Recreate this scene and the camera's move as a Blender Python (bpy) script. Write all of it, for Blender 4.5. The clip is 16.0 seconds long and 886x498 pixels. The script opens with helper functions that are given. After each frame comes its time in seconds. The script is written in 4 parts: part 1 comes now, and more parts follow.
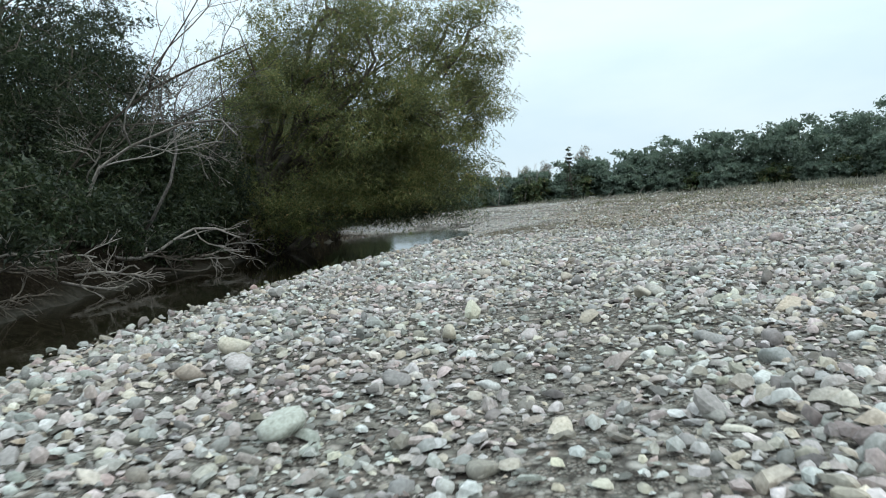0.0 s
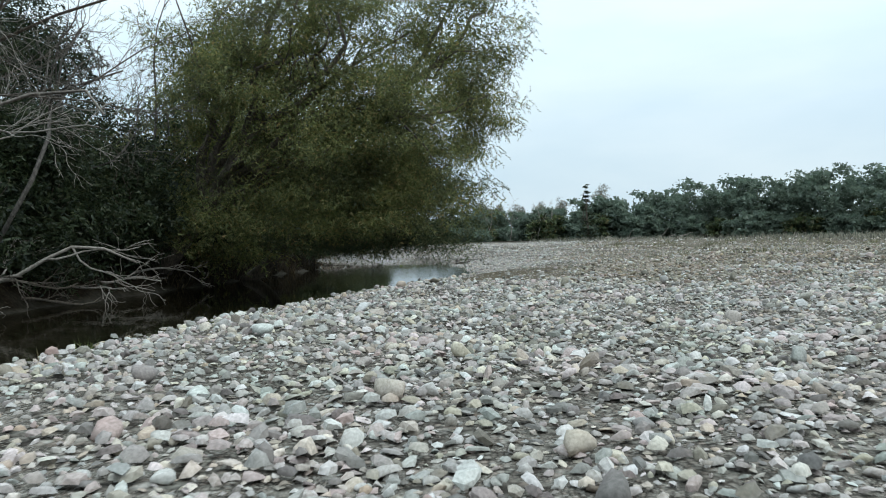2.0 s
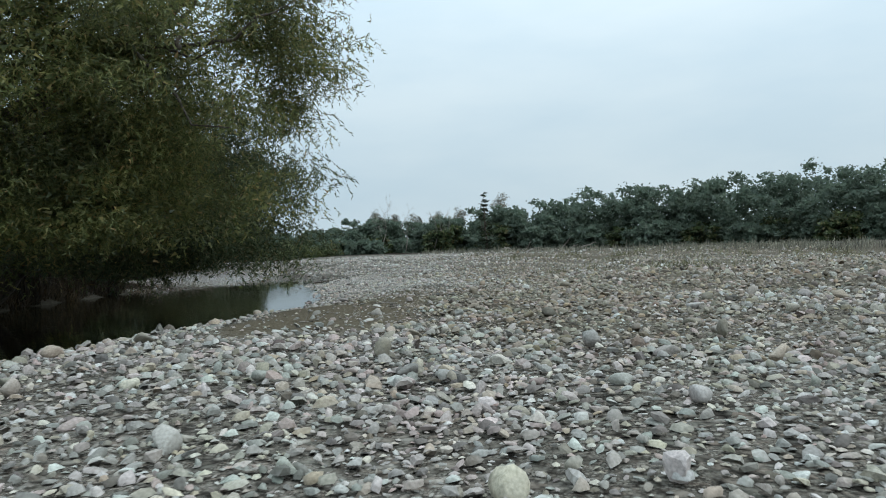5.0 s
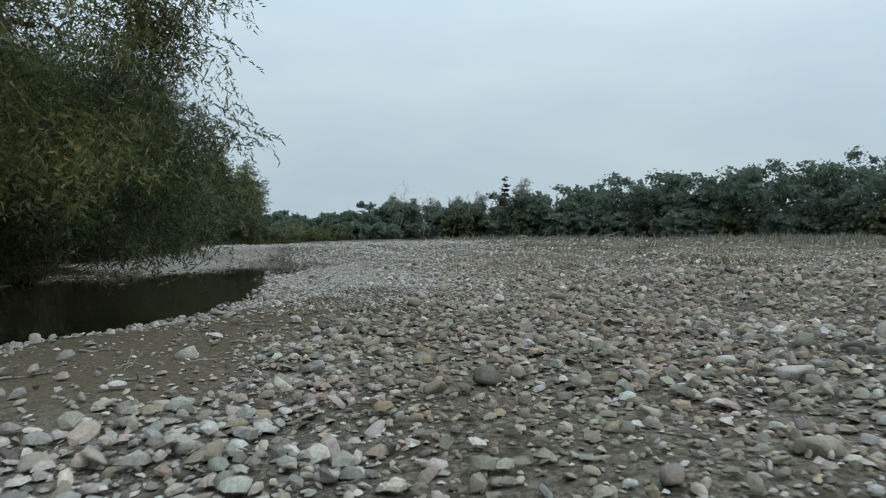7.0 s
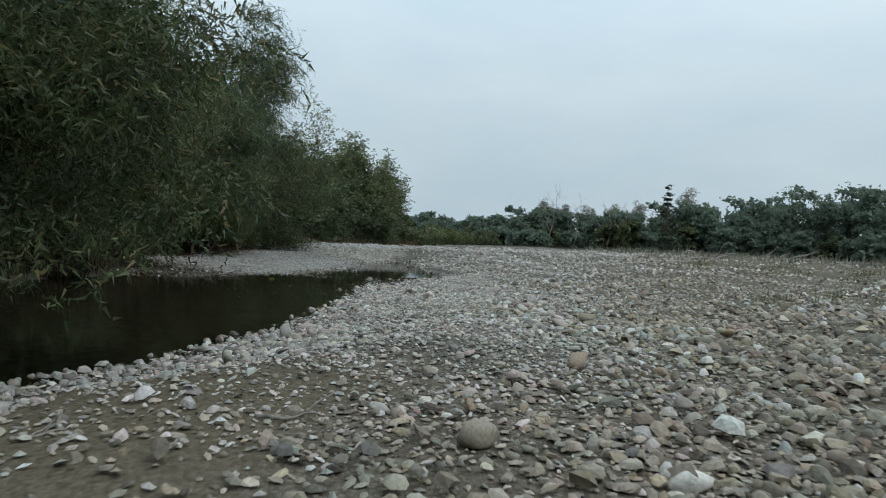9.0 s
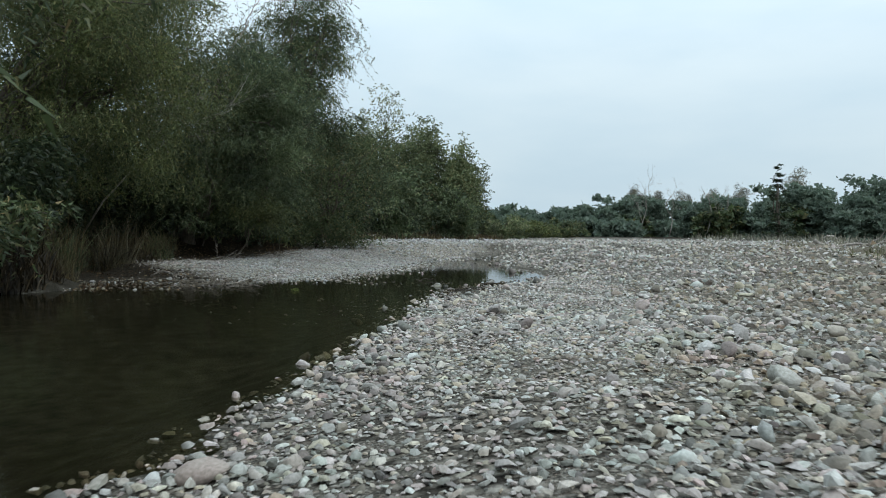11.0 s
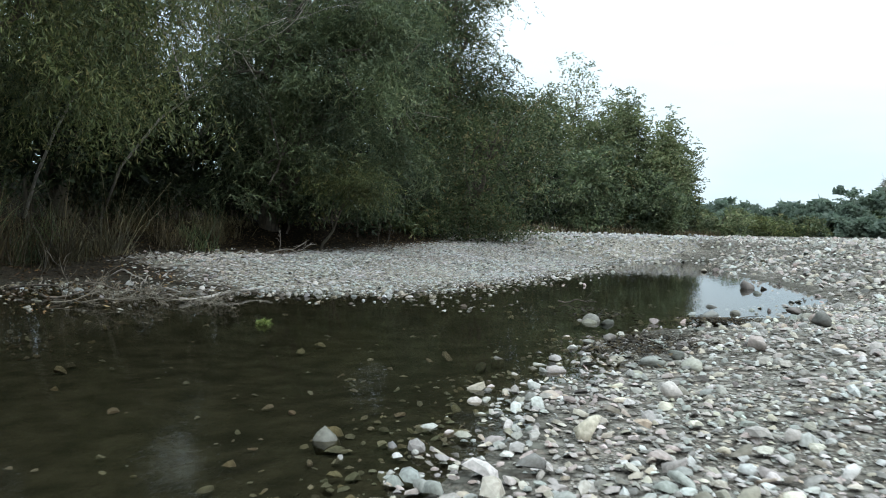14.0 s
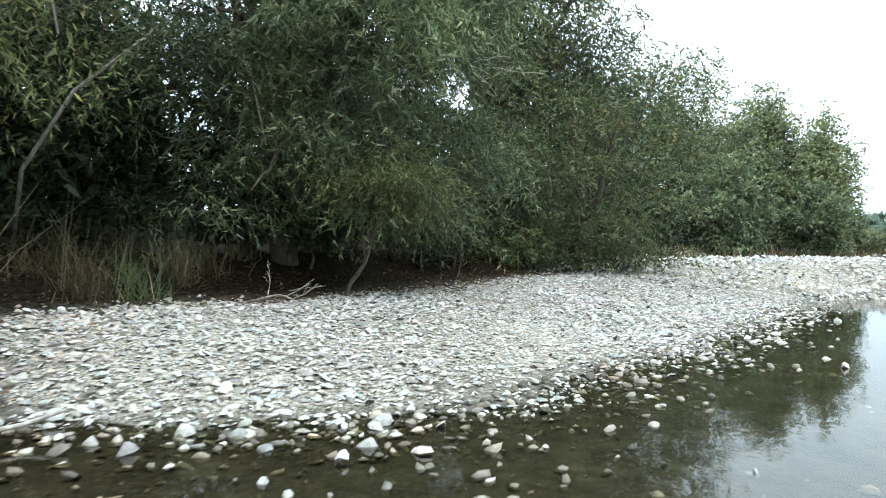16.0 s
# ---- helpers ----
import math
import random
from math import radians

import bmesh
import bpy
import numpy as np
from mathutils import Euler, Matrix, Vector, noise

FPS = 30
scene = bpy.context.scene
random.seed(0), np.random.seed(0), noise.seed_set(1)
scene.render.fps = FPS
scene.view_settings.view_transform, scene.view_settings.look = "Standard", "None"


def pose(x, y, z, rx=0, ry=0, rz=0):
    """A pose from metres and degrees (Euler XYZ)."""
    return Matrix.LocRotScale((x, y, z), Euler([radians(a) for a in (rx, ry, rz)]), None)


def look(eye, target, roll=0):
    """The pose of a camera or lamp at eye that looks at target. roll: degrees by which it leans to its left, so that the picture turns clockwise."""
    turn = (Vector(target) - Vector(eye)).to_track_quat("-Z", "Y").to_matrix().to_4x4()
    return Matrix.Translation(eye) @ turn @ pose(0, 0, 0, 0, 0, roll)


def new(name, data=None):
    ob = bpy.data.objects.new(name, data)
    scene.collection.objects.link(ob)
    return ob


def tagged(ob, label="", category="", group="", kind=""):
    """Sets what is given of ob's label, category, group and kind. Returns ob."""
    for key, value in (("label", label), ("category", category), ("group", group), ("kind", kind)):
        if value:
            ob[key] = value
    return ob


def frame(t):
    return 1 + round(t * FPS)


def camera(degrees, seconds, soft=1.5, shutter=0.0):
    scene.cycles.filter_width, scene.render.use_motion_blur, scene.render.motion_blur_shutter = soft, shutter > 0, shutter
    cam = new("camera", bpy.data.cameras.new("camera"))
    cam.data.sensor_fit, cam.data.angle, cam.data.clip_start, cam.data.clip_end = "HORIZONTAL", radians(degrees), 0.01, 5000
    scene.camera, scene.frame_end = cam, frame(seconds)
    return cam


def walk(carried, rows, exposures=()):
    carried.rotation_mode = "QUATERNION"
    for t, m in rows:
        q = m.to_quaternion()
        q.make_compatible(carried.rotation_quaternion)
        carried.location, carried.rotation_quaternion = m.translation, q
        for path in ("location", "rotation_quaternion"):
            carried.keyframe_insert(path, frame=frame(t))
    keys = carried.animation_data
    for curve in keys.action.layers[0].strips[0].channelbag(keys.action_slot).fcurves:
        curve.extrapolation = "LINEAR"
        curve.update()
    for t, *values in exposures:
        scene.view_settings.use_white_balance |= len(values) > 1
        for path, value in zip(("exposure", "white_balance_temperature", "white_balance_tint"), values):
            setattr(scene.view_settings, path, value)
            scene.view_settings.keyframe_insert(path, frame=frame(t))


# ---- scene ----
cam = camera(61.6, 16.0, 1.0, 0.15)
PATH = [
    (0, (-0.347, 0.966, 2.112), (-0.328, 2.963, 2.0), -4.6),
    (0.5, (0.08, 3.251, 2.078), (0.108, 5.251, 2.037), -3.3),
    (1, (0.481, 5.59, 1.965), (0.483, 7.589, 1.889), -0.7),
    (1.5, (0.892, 7.765, 1.956), (0.877, 9.765, 1.948), -1.7),
    (2, (1.191, 9.868, 2.001), (1.18, 11.868, 1.977), -1.3),
    (2.5, (1.512, 11.787, 1.99), (1.499, 13.787, 1.973), -2.0),
    (3, (1.899, 13.817, 2.017), (1.926, 15.817, 2.038), -1.5),
    (3.5, (2.366, 15.658, 1.982), (2.506, 17.654, 1.976), -0.6),
    (4, (3.058, 17.773, 2.09), (3.241, 19.764, 2.112), -2.9),
    (4.5, (3.662, 19.803, 2.072), (3.906, 21.788, 2.096), 0.1),
    (4.7, (3.894, 20.637, 2.029), (4.141, 22.622, 2.038), -1.8),
    (6.8, (6.928, 28.309, 1.979), (7.158, 30.296, 1.963), 0.1),
    (7, (7.169, 29.261, 2.061), (7.346, 31.253, 2.023), -0.5),
    (7.5, (7.684, 31.731, 2.014), (7.789, 33.728, 2.008), -0.8),
    (8, (7.98, 34.132, 2.079), (7.953, 36.132, 2.08), 1.2),
    (8.5, (8.236, 36.535, 2.05), (8.148, 38.532, 1.987), 1.6),
    (9, (8.144, 38.732, 2.031), (7.916, 40.719, 2.003), 2.5),
    (9.5, (8.345, 41.112, 2.032), (8.009, 43.083, 2.016), 0.9),
    (9.7, (8.11, 42.047, 2.097), (7.748, 44.014, 2.076), 1.4),
    (11.8, (6.151, 52.636, 1.572), (5.669, 54.576, 1.52), 0.7),
    (12, (6.164, 53.482, 1.558), (5.685, 55.423, 1.515), 1.3),
    (12.5, (5.994, 55.653, 1.564), (5.524, 57.596, 1.484), 0.2),
    (13, (5.595, 57.604, 1.482), (5.017, 59.518, 1.415), 0.7),
    (13.5, (5.146, 59.484, 1.489), (4.37, 61.327, 1.459), -0.5),
    (14, (4.31, 61.296, 1.426), (3.363, 63.057, 1.359), 1.7),
    (14.5, (3.543, 63.082, 1.429), (2.506, 64.791, 1.364), 1.6),
    (15, (2.644, 64.997, 1.27), (1.473, 66.618, 1.252), 0.2),
    (15.5, (1.44, 67.093, 1.321), (0.214, 68.673, 1.298), 1.2),
    (16, (0.104, 69.611, 1.317), (-1.092, 71.214, 1.326), 0.1),
]
EXPOSURES = [(0, 0.3, 6300, 6), (2.0, 0.18, 6300, 6), (3.5, 0.1, 6300, 6), (4.7, -0.05, 6300, 6), (7, -0.3, 6300, 6), (9.7, -0.25, 6300, 6), (11.8, 0.17, 6300, 6), (13.5, 0.36, 6300, 6),
             (14.5, 0.88, 6300, 6), (15, 1.25, 6300, 6), (16, 1.55, 6300, 6)]
walk(cam, [(t, look(e, g, r)) for t, e, g, r in PATH], EXPOSURES)

# ---- world and light ----
world = bpy.data.worlds.new("overcast")
scene.world = world
world.use_nodes = True
wn, wl = world.node_tree.nodes, world.node_tree.links
bg = wn["Background"]
sky = wn.new("ShaderNodeTexSky")
sky.sky_type = "NISHITA"
sky.sun_disc = False
sky.sun_elevation, sky.sun_rotation = radians(48), radians(60)
sky.dust_density = 4.0
dim = wn.new("ShaderNodeMix")
dim.data_type, dim.blend_type = "RGBA", "MULTIPLY"
dim.inputs[0].default_value = 1.0
dim.inputs[7].default_value = (0.1, 0.1, 0.1, 1)
wl.new(sky.outputs[0], dim.inputs[6])
# cloud layer: a flat pale deck with slow, faint billows
coord = wn.new("ShaderNodeTexCoord")
stretch = wn.new("ShaderNodeMapping")
stretch.inputs["Scale"].default_value = (1.0, 1.0, 3.2)
cloud = wn.new("ShaderNodeTexNoise")
cloud.inputs["Scale"].default_value = 2.6
cloud.inputs["Detail"].default_value = 5.0
ramp = wn.new("ShaderNodeValToRGB")
ramp.color_ramp.elements[0].position, ramp.color_ramp.elements[1].position = 0.35, 0.68
ramp.color_ramp.elements[0].color = (0.67, 0.815, 0.92, 1)
ramp.color_ramp.elements[1].color = (0.80, 0.915, 0.985, 1)
wl.new(coord.outputs["Generated"], stretch.inputs[0])
wl.new(stretch.outputs[0], cloud.inputs["Vector"])
wl.new(cloud.outputs[0], ramp.inputs[0])
deck = wn.new("ShaderNodeMix")
deck.data_type = "RGBA"
deck.inputs[0].default_value = 0.93
wl.new(dim.outputs[2], deck.inputs[6])
wl.new(ramp.outputs[0], deck.inputs[7])
# an overcast sky is brightest overhead
up = wn.new("ShaderNodeSeparateXYZ")
wl.new(coord.outputs["Generated"], up.inputs[0])
lift = wn.new("ShaderNodeMapRange")
lift.inputs[1].default_value, lift.inputs[2].default_value = 0.0, 1.0
lift.inputs[3].default_value, lift.inputs[4].default_value = 0.87, 2.15
lift.interpolation_type = "SMOOTHSTEP"
wl.new(up.outputs[2], lift.inputs[0])
wl.new(lift.outputs[0], bg.inputs[1])
wl.new(deck.outputs[2], bg.inputs[0])

sun = new("sun", bpy.data.lights.new("sun", "SUN"))
sun.data.energy, sun.data.angle, sun.data.color = 0.65, radians(18), (1.0, 0.97, 0.92)
sun.matrix_world = look((40, -30, 60), (0, 0, 0))

# ---- materials ----


def shader(name):
    m = bpy.data.materials.new(name)
    m.use_nodes = True
    n, l = m.node_tree.nodes, m.node_tree.links
    return m, n, l, n["Principled BSDF"]


def ramp_of(n, stops):
    r = n.new("ShaderNodeValToRGB")
    while len(r.color_ramp.elements) < len(stops):
        r.color_ramp.elements.new(0.5)
    for e, (p, c) in zip(r.color_ramp.elements, stops):
        e.position, e.color = p, (*c, 1)
    return r


def noise_of(n, l, scale, detail=4.0, vector=None):
    t = n.new("ShaderNodeTexNoise")
    t.inputs["Scale"].default_value, t.inputs["Detail"].default_value = scale, detail
    if vector:
        l.new(vector, t.inputs["Vector"])
    return t


def mixed(n, l, factor, a, b, blend="MIX"):
    x = n.new("ShaderNodeMix")
    x.data_type, x.blend_type = "RGBA", blend
    for sock, v in ((x.inputs[0], factor), (x.inputs[6], a), (x.inputs[7], b)):
        if isinstance(v, tuple):
            sock.default_value = (*v, 1)
        elif isinstance(v, float):
            sock.default_value = v
        else:
            l.new(v, sock)
    return x.outputs[2]


def bumped(n, l, bsdf, height, strength, distance, under=None):
    b = n.new("ShaderNodeBump")
    b.inputs["Strength"].default_value, b.inputs["Distance"].default_value = strength, distance
    l.new(height, b.inputs["Height"])
    if under:
        l.new(under, b.inputs["Normal"])
    if bsdf:
        l.new(b.outputs[0], bsdf.inputs["Normal"])
    return b.outputs[0]


STONES = [(0.0, (0.105, 0.094, 0.085)), (0.12, (0.195, 0.178, 0.16)), (0.28, (0.32, 0.298, 0.27)), (0.42, (0.265, 0.26, 0.235)),
          (0.58, (0.4, 0.368, 0.335)), (0.7, (0.355, 0.295, 0.258)), (0.86, (0.46, 0.436, 0.404)), (1.0, (0.57, 0.545, 0.512))]
PALE = [(0.0, (0.14, 0.134, 0.126)), (0.3, (0.25, 0.241, 0.23)), (0.6, (0.335, 0.324, 0.312)), (1.0, (0.43, 0.418, 0.404))]


def stone_material(name, single, stops=STONES):
    m, n, l, b = shader(name)
    if single:
        pick = n.new("ShaderNodeObjectInfo").outputs["Random"]
    else:
        pick = n.new("ShaderNodeNewGeometry").outputs["Random Per Island"]
    geo = n.new("ShaderNodeNewGeometry").outputs["Position"]
    tone = ramp_of(n, stops)
    l.new(pick, tone.inputs[0])
    wrap = n.new("ShaderNodeMath")
    wrap.operation = "FRACT"
    many = n.new("ShaderNodeMath")
    many.operation = "MULTIPLY"
    many.inputs[1].default_value = 57.0
    l.new(pick, many.inputs[0])
    l.new(many.outputs[0], wrap.inputs[0])
    hue = ramp_of(n, [(0.0, (1.08, 0.96, 0.98)), (0.16, (1.03, 0.98, 1.02)), (0.32, (0.98, 1.0, 1.03)), (0.5, (0.94, 1.01, 0.99)), (0.66, (0.97, 1.0, 1.05)), (0.82, (1.08, 1.02, 0.86)), (1.0, (1.02, 1.0, 0.96))])
    l.new(wrap.outputs[0], hue.inputs[0])
    grain = noise_of(n, l, 38, 6, geo)
    speck = ramp_of(n, [(0.3, (0.72, 0.72, 0.70)), (0.7, (1.2, 1.2, 1.2))])
    l.new(grain.outputs[0], speck.inputs[0])
    c = mixed(n, l, 1.0, mixed(n, l, 1.0, tone.outputs[0], hue.outputs[0], "MULTIPLY"), speck.outputs[0], "MULTIPLY")
    blotch = noise_of(n, l, 5.5, 3, geo)
    dust = ramp_of(n, [(0.42, (0, 0, 0)), (0.72, (0.3, 0.3, 0.3))])
    l.new(blotch.outputs[0], dust.inputs[0])
    c = mixed(n, l, dust.outputs[0], c, (0.36, 0.335, 0.31))
    drift = ramp_of(n, [(0.36, (0.97, 1.0, 0.95)), (0.5, (1, 1, 1)), (0.64, (1.05, 0.98, 0.97))])
    l.new(noise_of(n, l, 0.8, 3, geo).outputs[0], drift.inputs[0])
    c = mixed(n, l, 1.0, c, drift.outputs[0], "MULTIPLY")
    l.new(c, b.inputs["Base Color"])
    b.inputs["Roughness"].default_value = 0.82
    b.inputs["Specular IOR Level"].default_value = 0.3
    bumped(n, l, b, grain.outputs[0], 0.35, 0.012)
    return m


stone_mat = stone_material("river_stone", False)
stone_one_mat = stone_material("river_stone_single", True)
WET = [(0.0, (0.04, 0.034, 0.024)), (0.4, (0.1, 0.084, 0.06)), (0.75, (0.17, 0.145, 0.11)), (1.0, (0.36, 0.34, 0.3))]
wet_stone_mat = stone_material("wet_stone", False, WET)
DAMP = [(0.0, (0.08, 0.074, 0.062)), (0.5, (0.16, 0.15, 0.13)), (1.0, (0.29, 0.275, 0.245))]
damp_one_mat = stone_material("damp_stone_single", True, DAMP)
EARTHY = [(p, (c[0] * 0.66, c[1] * 0.61, c[2] * 0.52)) for p, c in STONES]
earthy_stone_mat = stone_material("earthy_stone", False, EARTHY)
pale_stone_mat = stone_material("bleached_stone", False, PALE)


def ground_material():
    m, n, l, b = shader("gravel_ground")
    pos = n.new("ShaderNodeNewGeometry").outputs["Position"]
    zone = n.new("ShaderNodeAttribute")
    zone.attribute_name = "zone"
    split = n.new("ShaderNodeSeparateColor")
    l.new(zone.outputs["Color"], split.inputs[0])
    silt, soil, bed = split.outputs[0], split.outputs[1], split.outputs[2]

    def cobbles(scale):
        v = n.new("ShaderNodeTexVoronoi")
        v.inputs["Scale"].default_value = scale
        v.inputs["Randomness"].default_value = 1.0
        l.new(pos, v.inputs["Vector"])
        e = n.new("ShaderNodeSeparateColor")
        l.new(v.outputs["Color"], e.inputs[0])
        tone = ramp_of(n, STONES)
        l.new(e.outputs[0], tone.inputs[0])
        # dark rims between the drawn stones: crevice shade put into the colour
        gap_shade = ramp_of(n, [(0.0, (0.95, 0.94, 0.915)), (0.4, (0.7, 0.685, 0.66)), (0.7, (0.16, 0.152, 0.145))])
        l.new(v.outputs["Distance"], gap_shade.inputs[0])
        return mixed(n, l, 1.0, tone.outputs[0], gap_shade.outputs[0], "MULTIPLY"), v.outputs["Distance"]

    big, hb = cobbles(7.0)
    small, hs = cobbles(19.0)
    patch = ramp_of(n, [(0.42, (0, 0, 0)), (0.58, (1, 1, 1))])
    l.new(noise_of(n, l, 1.7, 4, pos).outputs[0], patch.inputs[0])
    c = mixed(n, l, patch.outputs[0], small, big)
    tiny, ht = cobbles(44.0)
    sift = ramp_of(n, [(0.45, (0, 0, 0)), (0.6, (0.85, 0.85, 0.85))])
    l.new(noise_of(n, l, 4.3, 4, pos).outputs[0], sift.inputs[0])
    c = mixed(n, l, sift.outputs[0], c, tiny)
    drift = ramp_of(n, [(0.32, (0.66, 0.65, 0.62)), (0.68, (1.0, 0.99, 0.965))])
    l.new(noise_of(n, l, 0.23, 4, pos).outputs[0], drift.inputs[0])
    c = mixed(n, l, 1.0, c, drift.outputs[0], "MULTIPLY")
    c = mixed(n, l, zone.outputs["Alpha"], c, mixed(n, l, 1.0, c, (1.6, 1.59, 1.56), "MULTIPLY"))
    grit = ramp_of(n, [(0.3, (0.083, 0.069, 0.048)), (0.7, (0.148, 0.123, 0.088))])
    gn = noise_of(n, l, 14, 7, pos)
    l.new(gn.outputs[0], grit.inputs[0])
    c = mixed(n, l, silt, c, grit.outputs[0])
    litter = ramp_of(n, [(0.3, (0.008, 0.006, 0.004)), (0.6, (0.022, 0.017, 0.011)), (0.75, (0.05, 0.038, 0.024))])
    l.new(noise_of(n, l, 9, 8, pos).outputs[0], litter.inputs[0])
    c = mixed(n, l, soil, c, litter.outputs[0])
    mud = ramp_of(n, [(0.35, (0.041, 0.039, 0.031)), (0.7, (0.097, 0.09, 0.072))])
    l.new(noise_of(n, l, 3, 6, pos).outputs[0], mud.inputs[0])
    c = mixed(n, l, bed, c, mud.outputs[0])
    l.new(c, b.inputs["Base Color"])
    b.inputs["Roughness"].default_value = 1.0
    b.inputs["Specular IOR Level"].default_value = 0.03
    inv = n.new("ShaderNodeMath")
    inv.operation = "MULTIPLY"
    inv.inputs[1].default_value = -1.0
    l.new(hs, inv.inputs[0])
    bumped(n, l, b, inv.outputs[0], 0.6, 0.05)
    return m


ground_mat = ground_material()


def water_material():
    m, n, l, b = shader("stream_water")
    n.remove(b)
    out = n["Material Output"]
    pos = n.new("ShaderNodeNewGeometry").outputs["Position"]
    flat = n.new("ShaderNodeMapping")
    flat.inputs["Scale"].default_value = (1.0, 0.45, 1.0)
    l.new(pos, flat.inputs[0])
    wave = noise_of(n, l, 3.2, 3, flat.outputs[0])
    fine = noise_of(n, l, 11, 3, flat.outputs[0])
    far = n.new("ShaderNodeVectorMath")
    far.operation = "DISTANCE"
    far.inputs[1].default_value = (-0.5, 58, 0)
    l.new(pos, far.inputs[0])
    run = n.new("ShaderNodeMapRange")
    run.inputs[1].default_value, run.inputs[2].default_value, run.inputs[3].default_value, run.inputs[4].default_value = 4.0, 11.0, 0.17, 0.03
    l.new(far.outputs["Value"], run.inputs[0])
    nb = bumped(n, l, None, wave.outputs[0], 0.05, 0.06)
    nb = bumped(n, l, None, fine.outputs[0], 0.035, 0.02, nb)
    l.new(run.outputs[0], nb.node.inputs["Strength"])
    clear = n.new("ShaderNodeBsdfTransparent")
    clear.inputs[0].default_value = (0.57, 0.55, 0.45, 1)
    gloss = n.new("ShaderNodeBsdfGlossy")
    gloss.inputs["Roughness"].default_value = 0.03
    fres = n.new("ShaderNodeFresnel")
    fres.inputs[0].default_value = 1.33
    l.new(nb, gloss.inputs["Normal"])
    l.new(nb, fres.inputs["Normal"])
    mix = n.new("ShaderNodeMixShader")
    l.new(fres.outputs[0], mix.inputs[0])
    l.new(clear.outputs[0], mix.inputs[1])
    l.new(gloss.outputs[0], mix.inputs[2])
    l.new(mix.outputs[0], out.inputs[0])
    return m


water_mat = water_material()


def leaf_material(name, stops, through_light=0.3, drift=((0.5, 0.52, 0.5), (1.42, 1.4, 1.2))):
    m, n, l, b = shader(name)
    n.remove(b)
    pick = n.new("ShaderNodeNewGeometry")
    tone = ramp_of(n, stops)
    l.new(pick.outputs["Random Per Island"], tone.inputs[0])
    slow = ramp_of(n, [(0.35, drift[0]), (0.65, drift[1])])
    l.new(noise_of(n, l, 0.55, 3, pick.outputs["Position"]).outputs[0], slow.inputs[0])
    c = mixed(n, l, 1.0, tone.outputs[0], slow.outputs[0], "MULTIPLY")
    d = n.new("ShaderNodeBsdfDiffuse")
    t = n.new("ShaderNodeBsdfTranslucent")
    g = n.new("ShaderNodeBsdfGlossy")
    g.inputs["Roughness"].default_value = 0.45
    l.new(c, d.inputs[0])
    l.new(c, t.inputs[0])
    x = n.new("ShaderNodeMixShader")
    x.inputs[0].default_value = through_light
    l.new(d.outputs[0], x.inputs[1])
    l.new(t.outputs[0], x.inputs[2])
    y = n.new("ShaderNodeMixShader")
    y.inputs[0].default_value = 0.025
    l.new(x.outputs[0], y.inputs[1])
    l.new(g.outputs[0], y.inputs[2])
    l.new(y.outputs[0], n["Material Output"].inputs[0])
    return m


willow_mat = leaf_material("willow_leaf", [(0, (0.04067, 0.05881, 0.03057)), (0.45, (0.06779, 0.09046, 0.04176)), (0.8, (0.104, 0.1178, 0.0631)), (0.93, (0.145, 0.1357, 0.06967)), (1, (0.1902, 0.1357, 0.06967))])
silver_mat = leaf_material("silver_willow_leaf", [(0, (0.052, 0.073, 0.042)), (0.5, (0.083, 0.108, 0.058)), (0.85, (0.128, 0.15, 0.087)), (1, (0.18, 0.178, 0.102))])
autumn_mat = leaf_material("autumn_willow_leaf", [(0, (0.07178, 0.08686, 0.04044)), (0.4, (0.1281, 0.1485, 0.05683)), (0.8, (0.201, 0.2034, 0.08197)), (0.94, (0.2572, 0.2228, 0.08744)), (1, (0.2632, 0.1714, 0.07651))], 0.4)
fresh_mat = leaf_material("fresh_willow_leaf", [(0, (0.05676, 0.07413, 0.0313)), (0.5, (0.09494, 0.1135, 0.04446)), (0.85, (0.147, 0.1568, 0.06839)), (1, (0.2085, 0.1738, 0.08065))])
# leaf colour lowered to hold the shade among the bank trees
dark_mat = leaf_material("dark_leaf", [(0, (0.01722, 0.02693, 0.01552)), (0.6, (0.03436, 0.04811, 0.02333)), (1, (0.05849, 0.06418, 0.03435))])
# haze over the far wood is put into this paler, bluer, flatter leaf colour
hazed_leaf_mat = leaf_material("hazed_leaf", [(0, (0.111, 0.152, 0.115)), (0.6, (0.143, 0.185, 0.142)), (1, (0.172, 0.208, 0.16))], 0.5, ((0.75, 0.76, 0.76), (1.15, 1.12, 1.05)))
poplar_mat = leaf_material("poplar_leaf", [(0, (0.08252, 0.1081, 0.05654)), (0.6, (0.1536, 0.1781, 0.09427)), (1, (0.2598, 0.2543, 0.1496))])
straw_mat = leaf_material("dry_grass", [(0.0, (0.08, 0.07, 0.04)), (0.5, (0.14, 0.12, 0.075)), (1.0, (0.26, 0.22, 0.14))], 0.25)
brown_grass_mat = leaf_material("brown_grass", [(0.0, (0.035, 0.026, 0.015)), (0.5, (0.075, 0.055, 0.03)), (1.0, (0.15, 0.115, 0.065))], 0.25)
stalk_mat = leaf_material("dry_stalk", [(0.0, (0.12, 0.112, 0.095)), (0.5, (0.19, 0.178, 0.152)), (1.0, (0.3, 0.28, 0.245))], 0.2)
olive_weed_mat = leaf_material("olive_weed", [(0.0, (0.06, 0.065, 0.03)), (0.5, (0.12, 0.115, 0.06)), (1.0, (0.22, 0.2, 0.12))], 0.25)
weed_mat = leaf_material("water_weed", [(0.0, (0.07, 0.1, 0.03)), (0.6, (0.14, 0.18, 0.05)), (1.0, (0.24, 0.23, 0.1))])


